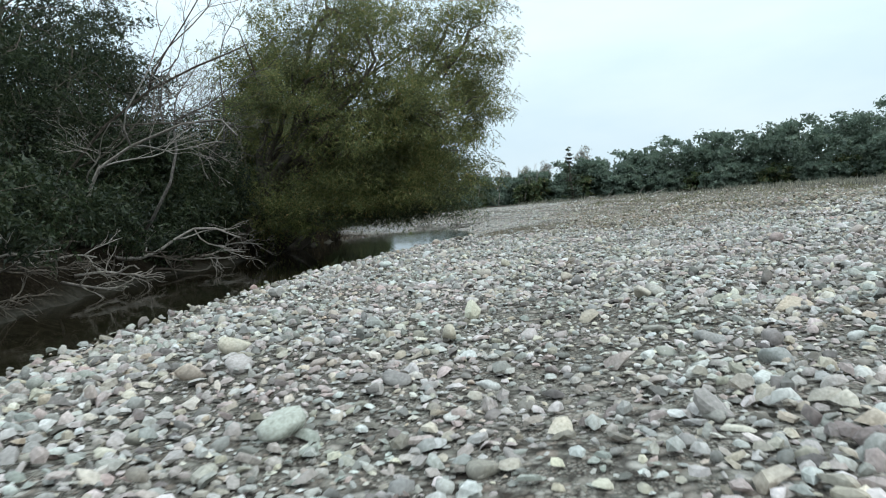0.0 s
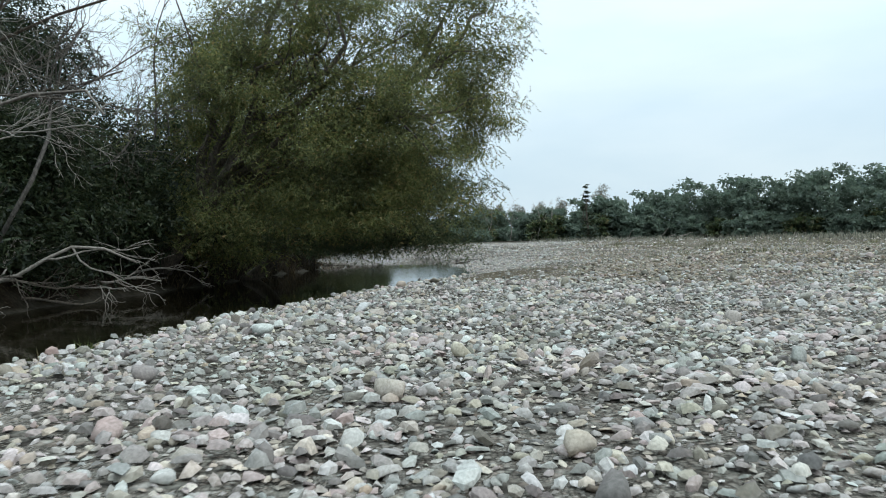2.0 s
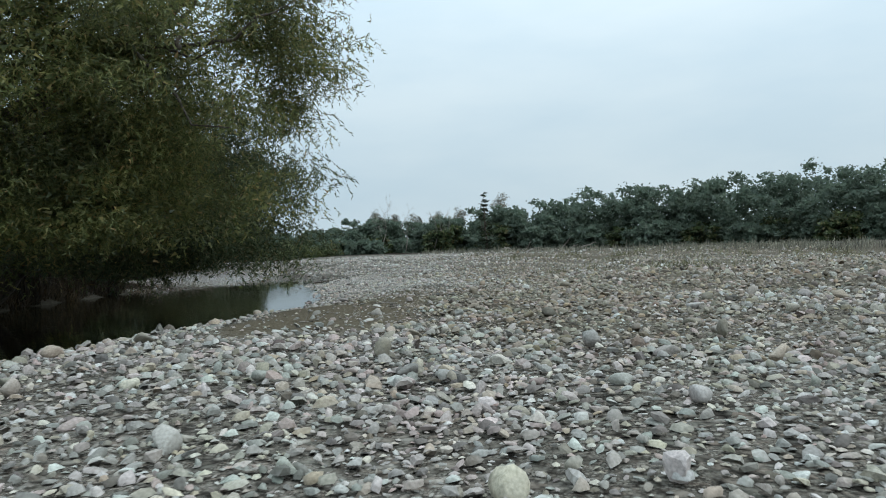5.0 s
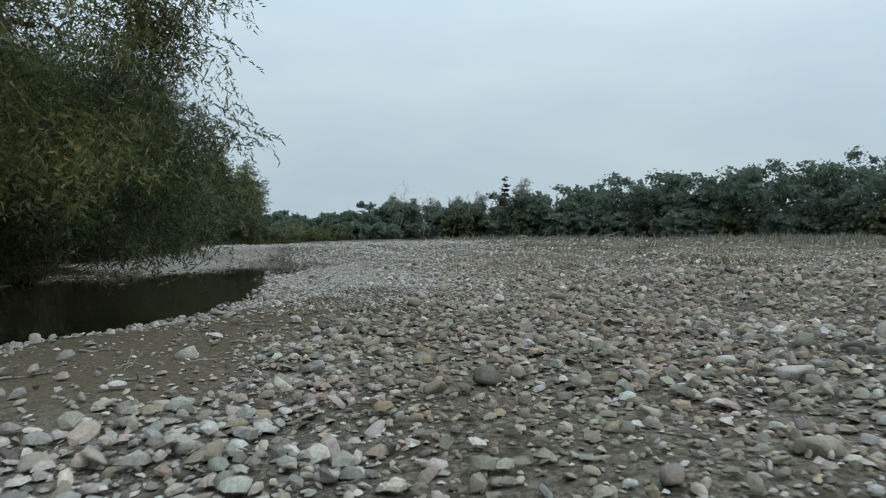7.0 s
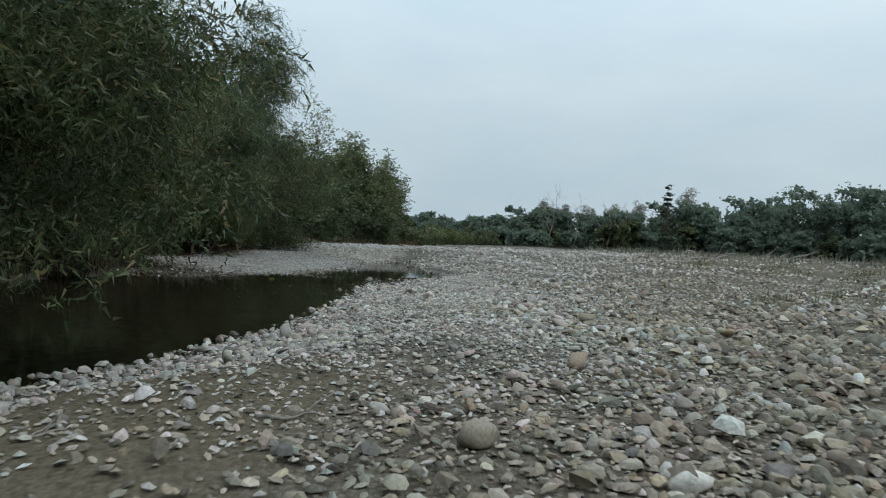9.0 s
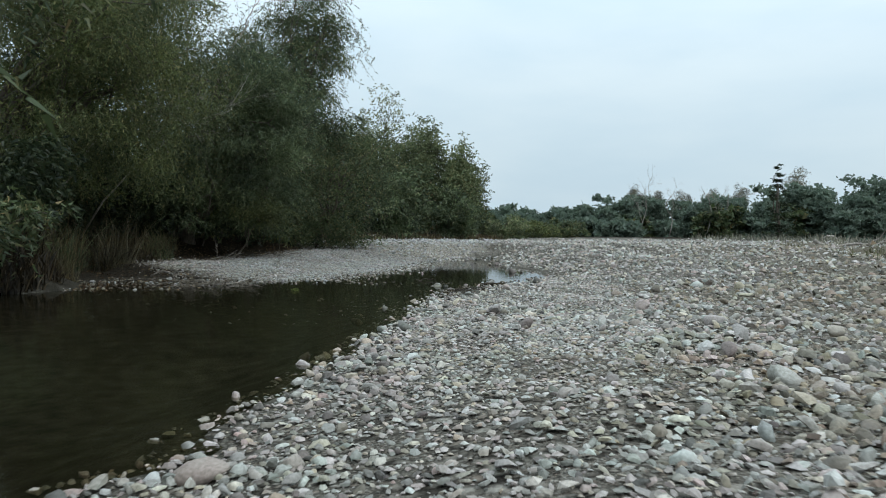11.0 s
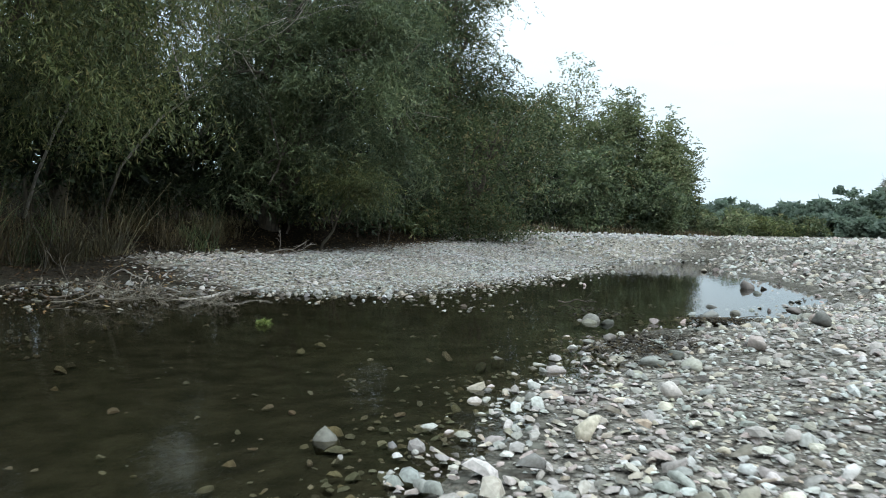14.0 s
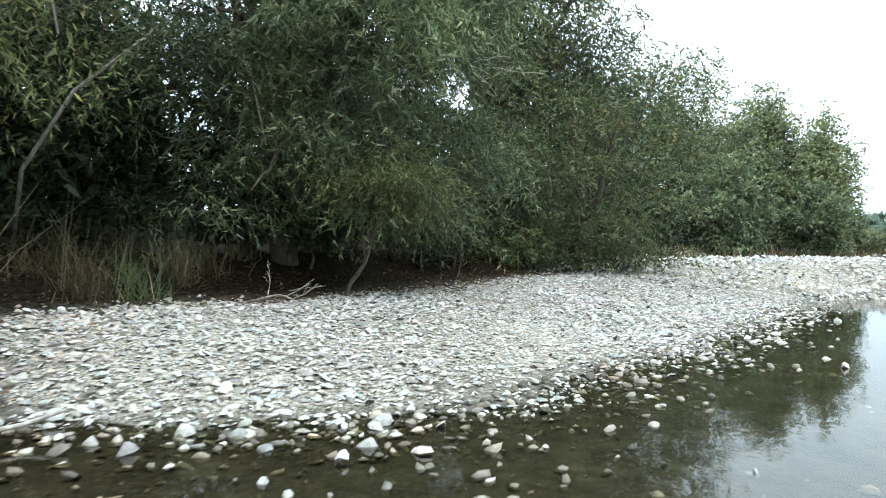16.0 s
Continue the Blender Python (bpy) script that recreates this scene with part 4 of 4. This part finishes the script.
v, f = strew(rng, p, 0.2 + 0.26 * rng.uniform(0, 1, len(p)) ** 1.6, V2, F2, 14, 0.04, flat=(0.4, 0.8))
stones("large_cobbles", "larger smooth grey river stones", v, f, len(F2), 0.8)

# single stones along the first stretch of the drive, and the boulders
shapes = stone_shapes(rng, V2, 12, 0.055)
single = [np_mesh("stone", s * 0.5 * np.array([1, 0.75, 0.5]), F2, stone_one_mat, True) for s in shapes]
damp = [np_mesh("stone", s * 0.5 * np.array([1, 0.75, 0.5]), F2, damp_one_mat, True) for s in shapes]
p = scatter(rng, -7, 12, 4, 40, 2.2)
p = p[(off_track(p[:, 0], p[:, 1]) < 6) & gravel(p, rng, False)][:300]
for (x, y), s, a, k in zip(p, rng.uniform(0.13, 0.25, len(p)), rng.uniform(0, 360, len(p)), rng.integers(0, 12, len(p))):
    ob = piece("stone", single[k], ground)
    ob.matrix_basis = pose(x, y, float(height(x, y)) + 0.12 * s, rng.normal(0, 9), rng.normal(0, 9), a) @ Matrix.Scale(s, 4)


def rock(x, y, size, label, z=None, group="", tall=1.0, made=single):
    me = made[rng.integers(0, 12)]
    ob = new("rock", me)
    g = float(height(x, y))
    ob.matrix_basis = pose(x, y, (max(g, -0.1) if z is None else z) + 0.1 * size, rng.normal(0, 7), rng.normal(0, 7), rng.uniform(0, 360)) @ Matrix.Diagonal((size, size, size * tall, 1))
    return tagged(ob, label, "rock", group)


for x, y, s in [(2.4, 8.6, 0.5), (3.8, 9.7, 0.55), (2.9, 12.2, 0.6), (-2.4, 11.0, 0.45), (-2.5, 8.8, 0.5), (2.5, 7.3, 0.5), (4.5, 14.7, 0.45), (-1.7, 12.7, 0.4), (-4.7, 11.0, 0.5),
                (1.7, 23.5, 0.42), (2.3, 25.3, 0.36), (7.2, 24.4, 0.4), (4.8, 23.1, 0.42), (11.1, 36.0, 0.62), (9.2, 36.5, 0.42), (7.7, 38.1, 0.4), (9.2, 39.5, 0.4), (6.2, 36.7, 0.36)]:
    rock(x, y, s, "large smooth grey boulder lying among river gravel", group="boulders on the bar")
for x, y, s in [(2.1, 58.9, 0.34), (2.8, 61.7, 0.48), (1.4, 65.2, 0.32), (1.3, 63.5, 0.34), (0.95, 72.5, 0.42), (0.78, 72.35, 0.28), (1.0, 72.2, 0.28), (1.24, 72.3, 0.32), (-2.85, 94.5, 0.5), (-2.4, 94.4, 0.42),
                (-0.2, 85.5, 0.4), (-1.7, 99.5, 0.5), (2.17, 82.0, 0.66), (2.57, 80.3, 0.4), (2.13, 76.2, 0.36), (2.48, 73.9, 0.52), (2.68, 75.2, 0.3), (3.6, 75.7, 0.42), (1.8, 70.4, 0.32), (1.97, 68.9, 0.26),
                (2.28, 69.6, 0.26), (2.65, 69.0, 0.3), (2.65, 71.9, 0.3), (2.77, 69.55, 0.3), (1.66, 70.05, 0.24), (2.28, 69.0, 0.26), (3.0, 70.9, 0.26), (2.18, 70.5, 0.26), (1.1, 68.6, 0.22), (1.05, 68.3, 0.2)]:
    bed = float(height(x, y))
    tall = min(1.7, 1.0 - 1.8 * min(bed, 0.0) / s)
    rock(x, y, s, "damp grey-brown stone standing in shallow stream water", bed + (0.14 * tall + 0.0) * s - 0.1 * s, "stones in the stream", tall, damp)

# ---- driftwood, weeds and grass ----


def branching(rng, start, way, length, radius, depth, droop=0.0, arch=0.0):
    """Bare crooked wood: a limb, and for each branch that leaves it a list of its own."""
    way = np.asarray(way, float) / np.linalg.norm(way)
    end = np.asarray(start, float) + way * length + np.array([0, 0, -droop * length])
    line = bent(rng, start, end, 8, 0.05 + 0.18 * arch, arch)
    arms = []
    if depth:
        for _ in range(rng.integers(3, 6)):
            i = rng.integers(2, 7)
            turn = way + rng.normal(0, 0.55, 3)
            own, more = branching(rng, line[i], turn, length * rng.uniform(0.35, 0.6), radius * 0.42, depth - 1, droop)
            arms.append([own] + [q for arm in more for q in arm])
    return (line, np.linspace(radius, max(radius * 0.35, 0.006), 8)), arms


def dead_wood(name, seed, start, way, length, radius, depth, label, category, droop=0.0, material=None, sides=5, arch=0.0):
    rng = R(seed)
    start = np.asarray(start, float)
    stem, arms = branching(rng, start, way, length, radius, depth, droop, arch)

    def wood(paths):
        v, f = tubes([(q - start, r) for q, r in paths], sides)
        return np_mesh("wood", v, f, material or pale_bark_mat, True)

    if depth < 2:
        root = new(name, wood([stem] + [q for arm in arms for q in arm]))
    else:
        root = new(name)
        bole = piece("trunk", wood([stem]), root)
        for arm in arms:
            piece("branch", wood(arm), bole)
    root.location = start
    return tagged(root, label, category)


for k, (x, y, a, b, n) in enumerate([(-15.0, 39.5, 0.3, -0.2, 10.0), (-14.6, 37.5, 0.2, -0.1, 8.5), (-12.4, 41.5, 0.1, 0.1, 10.0)]):
    dead_wood("dead_tree", 500 + k, (x, y, 0.9), (a, b, 1), n, 0.1, 4, "leafless grey tree with crooked bare branches", "tree", 0.0, grey_bark_mat, 3)
for k, (x, y, to, r, m) in enumerate([(-17.0, 30.4, (-6.9, 29.8, 8.9), 0.09, bark_mat), (-14.6, 29.4, (-7.2, 28.2, 5.3), 0.1, pale_bark_mat), (-13.7, 33.2, (-8.6, 32.6, 7.4), 0.09, grey_bark_mat)]):
    foot = (x, y, float(height(x, y)) - 0.1)
    way = [q - p for p, q in zip(foot, to)]
    dead_wood("leaning_dead_tree", 510 + k, foot, way, math.hypot(*way), r, 4, "bare crooked tree leaning out over the stream", "tree", 0.0, m, 3, 0.2)
for k, (x, y, to, r) in enumerate([(-15.8, 76.4, (-10.6, 77.5, 5.4), 0.045), (-15.2, 73.6, (-10.2, 74.6, 4.3), 0.05), (-16.4, 80.4, (-12.6, 80.6, 9.6), 0.16)]):
    foot = (x, y, float(height(x, y)) - 0.1)
    way = [q - p for p, q in zip(foot, to)]
    dead_wood("leaning_dead_tree", 516 + k, foot, way, math.hypot(*way), r, 3, "pale bare tree with curved twigs among leafy willows", "tree", 0.0, pale_bark_mat, 5, 0.34 if k < 2 else 0.03)
for k, (x, y, n) in enumerate([(13, 214, 10.5), (18.5, 215, 9.5), (25.8, 214, 10), (30, 215, 9.5)]):
    dead_wood("bare_distant_tree", 506 + k, (x, y, 1.0), (0.05, 0, 1), n, 0.13, 3, "bare thin tree standing before the distant wood", "tree", 0.0, pale_bark_mat, 3)
for k, (x, y, h, w) in enumerate([(12, 234, 14.2, 2.4), (17, 236, 13, 2.1), (23, 234, 13.4, 2.3), (29.5, 236, 14.4, 2.5), (35.5, 234, 15.2, 2.6), (47.5, 232, 18.5, 3.0)]):
    tree("half_bare_tree", 820 + k, (x, y), heap(R(830 + k), (x, y, h * 0.72), (w, w, h * 0.28), 12, 0.24, 0.4), 0.16, 5200, per=4, long=0.5, leaf=0.22, wide=0.13, cluster=0.35, droop=0.2, spread=1.0, leaf_mat=stalk_mat, each=3, fork=0.6,
         label="thin grey-brown half bare tree over the distant wood", limbs=9, trunk_bark=pale_bark_mat)
dead_wood("fallen_tree", 514, (-14.4, 32.2, 1.3), (1, 0.42, 0.11), 5.8, 0.095, 3, "fallen bleached tree reaching out over dark water", "fallen tree", 0.07)
for k, (x, y, a) in enumerate([(-12.8, 24, 0.3), (-12.9, 21.5, -0.4), (-12.6, 26.5, 0.1), (-12.4, 34.5, 0.5), (-11.8, 38.5, 0.2), (-12.2, 19, 0.0), (-11.4, 41, 0.4), (-9.8, 58, -0.5), (-12.5, 29, -0.6), (-13.0, 23, 0.8), (-12.8, 20.5, 0.5), (-12.9, 25.2, -0.8), (-12.7, 27.6, 0.9), (-13.1, 32.5, -0.3), (-12.4, 17.5, 0.4), (-12.7, 33.6, 0.7), (-12.1, 36.5, -0.4)]):
    dead_wood("driftwood_branch", 520 + k, (x - 0.6, y, float(height(x - 0.6, y)) + 0.2), (1, a, 0.1), 2.4, 0.06, 2, "dark tangled driftwood caught on the muddy bank", "driftwood", 0.12, bark_mat if k % 2 else pale_bark_mat, 5)
for k in range(9):
    x, y = -6.4 + 0.19 * k, 68.5 + 0.19 * k + 0.12 * math.sin(2.3 * k)
    a = 0.9 + 0.8 * math.sin(1.7 * k)
    dead_wood("brush_heap", 530 + k, (x, y, 0.05), (math.cos(a), math.sin(a), 0.22), 0.75, 0.016, 3, "tan twigs heaped in the shallows", "driftwood", 0.1, tan_bark_mat, 3)
for k, (x, y, z, a, n, r) in enumerate([(-5.25, 70.0, 0.06, 1.59, 2.3, 0.04), (-7.1, 71.2, 0.05, 0.18, 1.2, 0.022), (-7.9, 71.5, 0.1, 2.3, 1.4, 0.018), (-6.2, 70.6, 0.03, 0.5, 1.0, 0.016), (-8.8, 72.4, 0.3, 0.6, 2.0, 0.02)]):
    dead_wood("driftwood_pole", 575 + k, (x, y, z), (math.cos(a), math.sin(a), 0.05), n, r, 0, "long bleached branch stranded in stony shallows", "driftwood", 0.0, None, 6)
for k, (x, y, a, n) in enumerate([(-8.2, 70.3, 0.4, 1.4), (-9.0, 71.5, -0.2, 1.6), (-7.4, 69.0, 0.9, 1.2), (-9.6, 72.8, 0.1, 1.3), (-8.6, 69.2, 0.2, 1.5), (-10.8, 78.3, 0.3, 1.2), (-10.9, 84, -0.5, 1.8)]):
    dead_wood("driftwood_branch", 560 + k, (x, y, max(float(height(x, y)), 0) + 0.06), (math.cos(a), math.sin(a), 0.03), n, 0.025, 2, "thin grey driftwood among leaf litter on the bank", "driftwood", 0.03, pale_bark_mat if k % 2 else bark_mat, 4)
for k, (x, y, a, n) in enumerate([(5.2, 39.4, 0.5, 0.7), (4.6, 38.2, 0.1, 1.0), (5.6, 36.8, 0.8, 0.5), (4.9, 41.6, -0.2, 0.6), (4.0, 38.0, 0.0, 0.5), (6.2, 44.0, 0.3, 0.5), (3.4, 39.0, 0.4, 0.4), (4.3, 40.2, -0.5, 0.45), (3.8, 41.0, 0.2, 0.5), (5.0, 43.0, 1.0, 0.35), (4.4, 37.2, -0.3, 0.4), (3.2, 37.4, 0.7, 0.5), (5.3, 40.8, 0.9, 0.3)]):
    dead_wood("stick", 540 + k, (x, y, float(height(x, y)) + 0.03), (math.cos(a), math.sin(a), 0.0), n, 0.018, 1, "dry pale stick lying on brown silt", "stick", 0.0, None, 5)
for k, (x, y, a, n) in enumerate([(20, 104, 0.1, 5), (28, 108, -0.1, 4), (33, 112, 0.2, 5), (24, 118, 0.05, 4)]):
    dead_wood("driftwood_log", 550 + k, (x, y, float(height(x, y)) + 0.25), (math.cos(a), math.sin(a), 0.02), n, 0.14, 1, "stranded grey driftwood log on the gravel bar", "driftwood")


def blades(rng, places, tall, wide, lean):
    n = len(places)
    a = rng.uniform(0, 2 * np.pi, n)
    side = np.stack([np.cos(a), np.sin(a), np.zeros(n)], 1) * wide
    h = tall * rng.uniform(0.55, 1.15, n)
    off = rng.normal(0, lean, (n, 3)) * h[:, None]
    top = places + off + np.array([0, 0, 1.0]) * h[:, None]
    half = places + off * 0.35 + np.array([0, 0, 0.6]) * h[:, None]
    v = np.stack([places - side, places + side, half + side * 0.8, half - side * 0.8, top], 1).reshape(-1, 3)
    q = np.arange(n)[:, None] * 5
    return v, np.concatenate([q + np.array([[0, 1, 2]]), q + np.array([[0, 2, 3]]), q + np.array([[3, 2, 4]])])


def tuft(name, seed, x, y, radius, count, tall, wide, lean, material, label, category, z=None):
    rng = R(seed)
    q = rng.normal(0, radius * 0.5, (count, 2))
    zz = height(x + q[:, 0], y + q[:, 1]) - 0.02 if z is None else np.full(count, z)
    g = float(zz.mean())
    v, f = blades(rng, np.stack([q[:, 0], q[:, 1], zz - g], 1), tall, wide, lean)
    ob = new(name, np_mesh(name, v, f, material))
    ob.location = (x, y, g)
    return tagged(ob, label, category, kind="stuff" if category in ("grass", "weed") else "")


rr = R(560)
for k in range(44):
    y = rr.uniform(67.3, 73.8) if k < 28 else rr.uniform(75, 81)
    x = np.interp(y, [67, 70, 72, 75, 84], [-10.2, -10.6, -11.0, -12.2, -12.4]) + rr.uniform(-2.2, 0.2)
    tall = rr.uniform(0.5, 1.15) if k < 28 else rr.uniform(0.3, 0.75)
    tuft("dry_grass_tuft", 570 + k, x, y, rr.uniform(0.25, 0.6), 110, tall, 0.009, rr.uniform(0.5, 1.0), (brown_grass_mat, willow_mat, straw_mat, brown_grass_mat)[k % 4], "drooping dry and olive grass on the shaded bank", "grass")
q = clump_points(rr, [(np.array((0, 0, 0.02)), np.array((0.18, 0.13, 0.05))), (np.array((0.1, 0.06, 0.03)), np.array((0.09, 0.08, 0.06)))], 110, cluster=0.03)
v, f = sprays(rr, q, 6, 0.1, 0.05, 0.018, -0.2, 1.0, True)
weed = new("water_weed_clump", np_mesh("water_weed_clump", v, f, weed_mat))
weed.location = (-2.5, 68.9, 0.0)
weed.scale = (0.72, 0.72, 0.6)
tagged(weed, "bright green weed clump in brown water", "water plant")
for k in range(16):
    y = 21 + 1.1 * k
    x = np.interp(y, NEAR_Y, NEAR_X) + rr.uniform(0.1, 0.5)
    tuft("shore_weed", 630 + k, x, y, 0.25, 40, rr.uniform(0.08, 0.2), 0.006, 0.5, fresh_mat if k % 2 else straw_mat, "small green weeds at the edge of the gravel", "weed")
spot = np.stack([rr.normal(25, 4.2, 34), rr.normal(66, 3.4, 34)], 1)
q = spot[rr.integers(0, 34, 1500)] + rr.normal(0, 0.5, (1500, 2))
spot = np.stack([rr.uniform(17, 46, 60), rr.uniform(0, 13, 60)], 1)
spot[:, 1] += np.interp(spot[:, 0], [14, 18, 21, 25, 33, 45], [99, 88, 82, 79, 78, 68])
q = np.concatenate([q, spot[rr.integers(0, 60, 2400)] + rr.normal(0, 0.35, (2400, 2))])
v, f = blades(rr, np.stack([q[:, 0], q[:, 1], height(q[:, 0], q[:, 1])], 1), 0.26, 0.016, 0.9)
tagged(new("low_weeds", np_mesh("low_weeds", v, f, olive_weed_mat)), "olive and straw-coloured low weeds growing between river stones", "weeds", kind="stuff")
q = np.stack([rr.uniform(14, 95, 70000), rr.uniform(42, 150, 70000)], 1)
front = q[:, 1] - np.interp(q[:, 0], [10, 17, 22, 28, 36, 45, 60, 90], [190, 128, 108, 99, 92, 80, 62, 40])
bunch = np.sin(q[:, 0] * 0.31) + np.sin(q[:, 1] * 0.23 + q[:, 0] * 0.11) + np.sin(q[:, 0] * 1.3 + 2 * np.sin(q[:, 1] * 0.6)) + rr.normal(0, 0.7, 70000)
q = q[(front > 1.2 * np.sin(q[:, 0] * 0.8)) & (front < 26) & (bunch > -0.3)]
v, f = blades(rr, np.stack([q[:, 0], q[:, 1], height(q[:, 0], q[:, 1])], 1), 0.62, 0.03, 0.3)
tagged(new("dry_weeds", np_mesh("dry_weeds", v, f, stalk_mat)), "grey-brown dry weed stalks before the distant wood", "weeds", kind="stuff")


def flakes(rng, x, y, size):
    """Fallen leaves: small bent four-cornered flakes lying flat."""
    n = len(x)
    a = rng.uniform(0, 2 * np.pi, n)
    s = size * rng.uniform(0.6, 1.4, n)
    c = np.stack([x, y, np.maximum(height(x, y), -0.02) + 0.02 + rng.uniform(0, 0.03, n)], 1)
    u = np.stack([np.cos(a), np.sin(a), rng.normal(0, 0.25, n)], 1) * s[:, None]
    w = np.stack([-np.sin(a), np.cos(a), rng.normal(0, 0.25, n)], 1) * s[:, None] * 0.4
    v = np.stack([c - u, c + w, c + u, c - w], 1).reshape(-1, 3)
    q = np.arange(n)[:, None] * 4
    return v, np.concatenate([q + np.array([[0, 1, 2]]), q + np.array([[0, 2, 3]])])


wet_litter_mat = leaf_material("wet_leaf", [(0.0, (0.012, 0.009, 0.006)), (0.6, (0.035, 0.025, 0.015)), (1.0, (0.09, 0.065, 0.038))], 0.1)
litter_mat = leaf_material("fallen_leaf", [(0.0, (0.03, 0.018, 0.012)), (0.5, (0.085, 0.048, 0.028)), (0.85, (0.16, 0.1, 0.05)), (1.0, (0.2, 0.155, 0.09))], 0.1)
x, y = rr.uniform(-15, -5.5, 16000), rr.uniform(66.5, 92, 16000)
line = np.interp(y, [66, 67, 70, 72, 74, 76, 90, 97], [-9.4, -9.6, -9.8, -8.6, -11, -11.4, -11.2, -13])
keep = rr.uniform(0, 1, 16000) < np.where(x < line, 0.9, np.exp(-(x - line) / np.where(y < 72.5, 2.2, 0.6)))
v, f = flakes(rr, x[keep], y[keep], 0.05)
tagged(new("leaf_litter", np_mesh("leaf_litter", v, f, litter_mat)), "reddish brown fallen leaves strewn under the bank willows", "leaf litter", kind="stuff")

# wet leaves and twigs washed up against the stones of the near shore
x = np.concatenate([rr.normal(2.25, 0.35, 1500), rr.normal(2.65, 0.33, 900), rr.normal(0.8, 0.3, 200)])
y = np.concatenate([rr.normal(70.1, 0.7, 1500), rr.normal(73.5, 0.16, 900), rr.normal(73.2, 0.35, 200)])
v, f = flakes(rr, x, y, 0.034)
v[:, 2] += np.repeat(rr.uniform(0, 0.06, len(x)), 4)
tagged(new("washed_up_debris", np_mesh("washed_up_debris", v, f, wet_litter_mat)), "dark wet leaves caught between stones at the waterline", "debris", kind="stuff")
for k, (x, y, a, n) in enumerate([(1.85, 71.0, 1.05, 0.85), (-0.35, 74.6, 0.73, 0.65), (2.2, 73.55, -0.3, 0.9), (2.4, 73.7, 0.2, 0.7), (1.9, 69.6, 0.8, 0.6), (2.4, 70.2, 0.3, 0.7), (2.5, 71.2, 1.2, 0.6), (1.9, 70.6, -0.5, 0.5)]):
    dead_wood("wet_stick", 640 + k, (x, y, max(float(height(x, y)), 0) + 0.05), (math.cos(a), math.sin(a), 0.03), n, 0.014, 1, "dark wet stick lodged among shore stones", "stick", 0.0, bark_mat, 5)
# dark blades added to bring the lit mud bank down to its shaded tone
y = rr.uniform(44, 67.5, 7000)
x = np.interp(y, FAR_Y, FAR_X) - rr.uniform(0, 1, 7000) ** 1.5 * 2.2 + 0.05
v, f = blades(rr, np.stack([x, y, np.maximum(height(x, y), 0) - 0.03], 1), 0.42, 0.022, 0.7)
tagged(new("bank_shade_blades", np_mesh("bank_shade_blades", v, f, wet_litter_mat)), "dark blades added on the mud bank to stand for its shade", "grass", kind="stuff")
q = np.stack([rr.uniform(-17, -3, 9000), rr.uniform(97, 142, 9000)], 1)
q = q[q[:, 0] < np.interp(q[:, 1], [97, 120, 134, 142], [-14, -10.5, -6.5, -6]) + rr.normal(0, 0.8, 9000)]
v, f = blades(rr, np.stack([q[:, 0], q[:, 1], height(q[:, 0], q[:, 1]) - 0.02], 1), 0.36, 0.04, 0.8)
tagged(new("bank_grass", np_mesh("bank_grass", v, f, brown_grass_mat)), "rough brown and olive grass on the distant bank", "grass", kind="stuff")
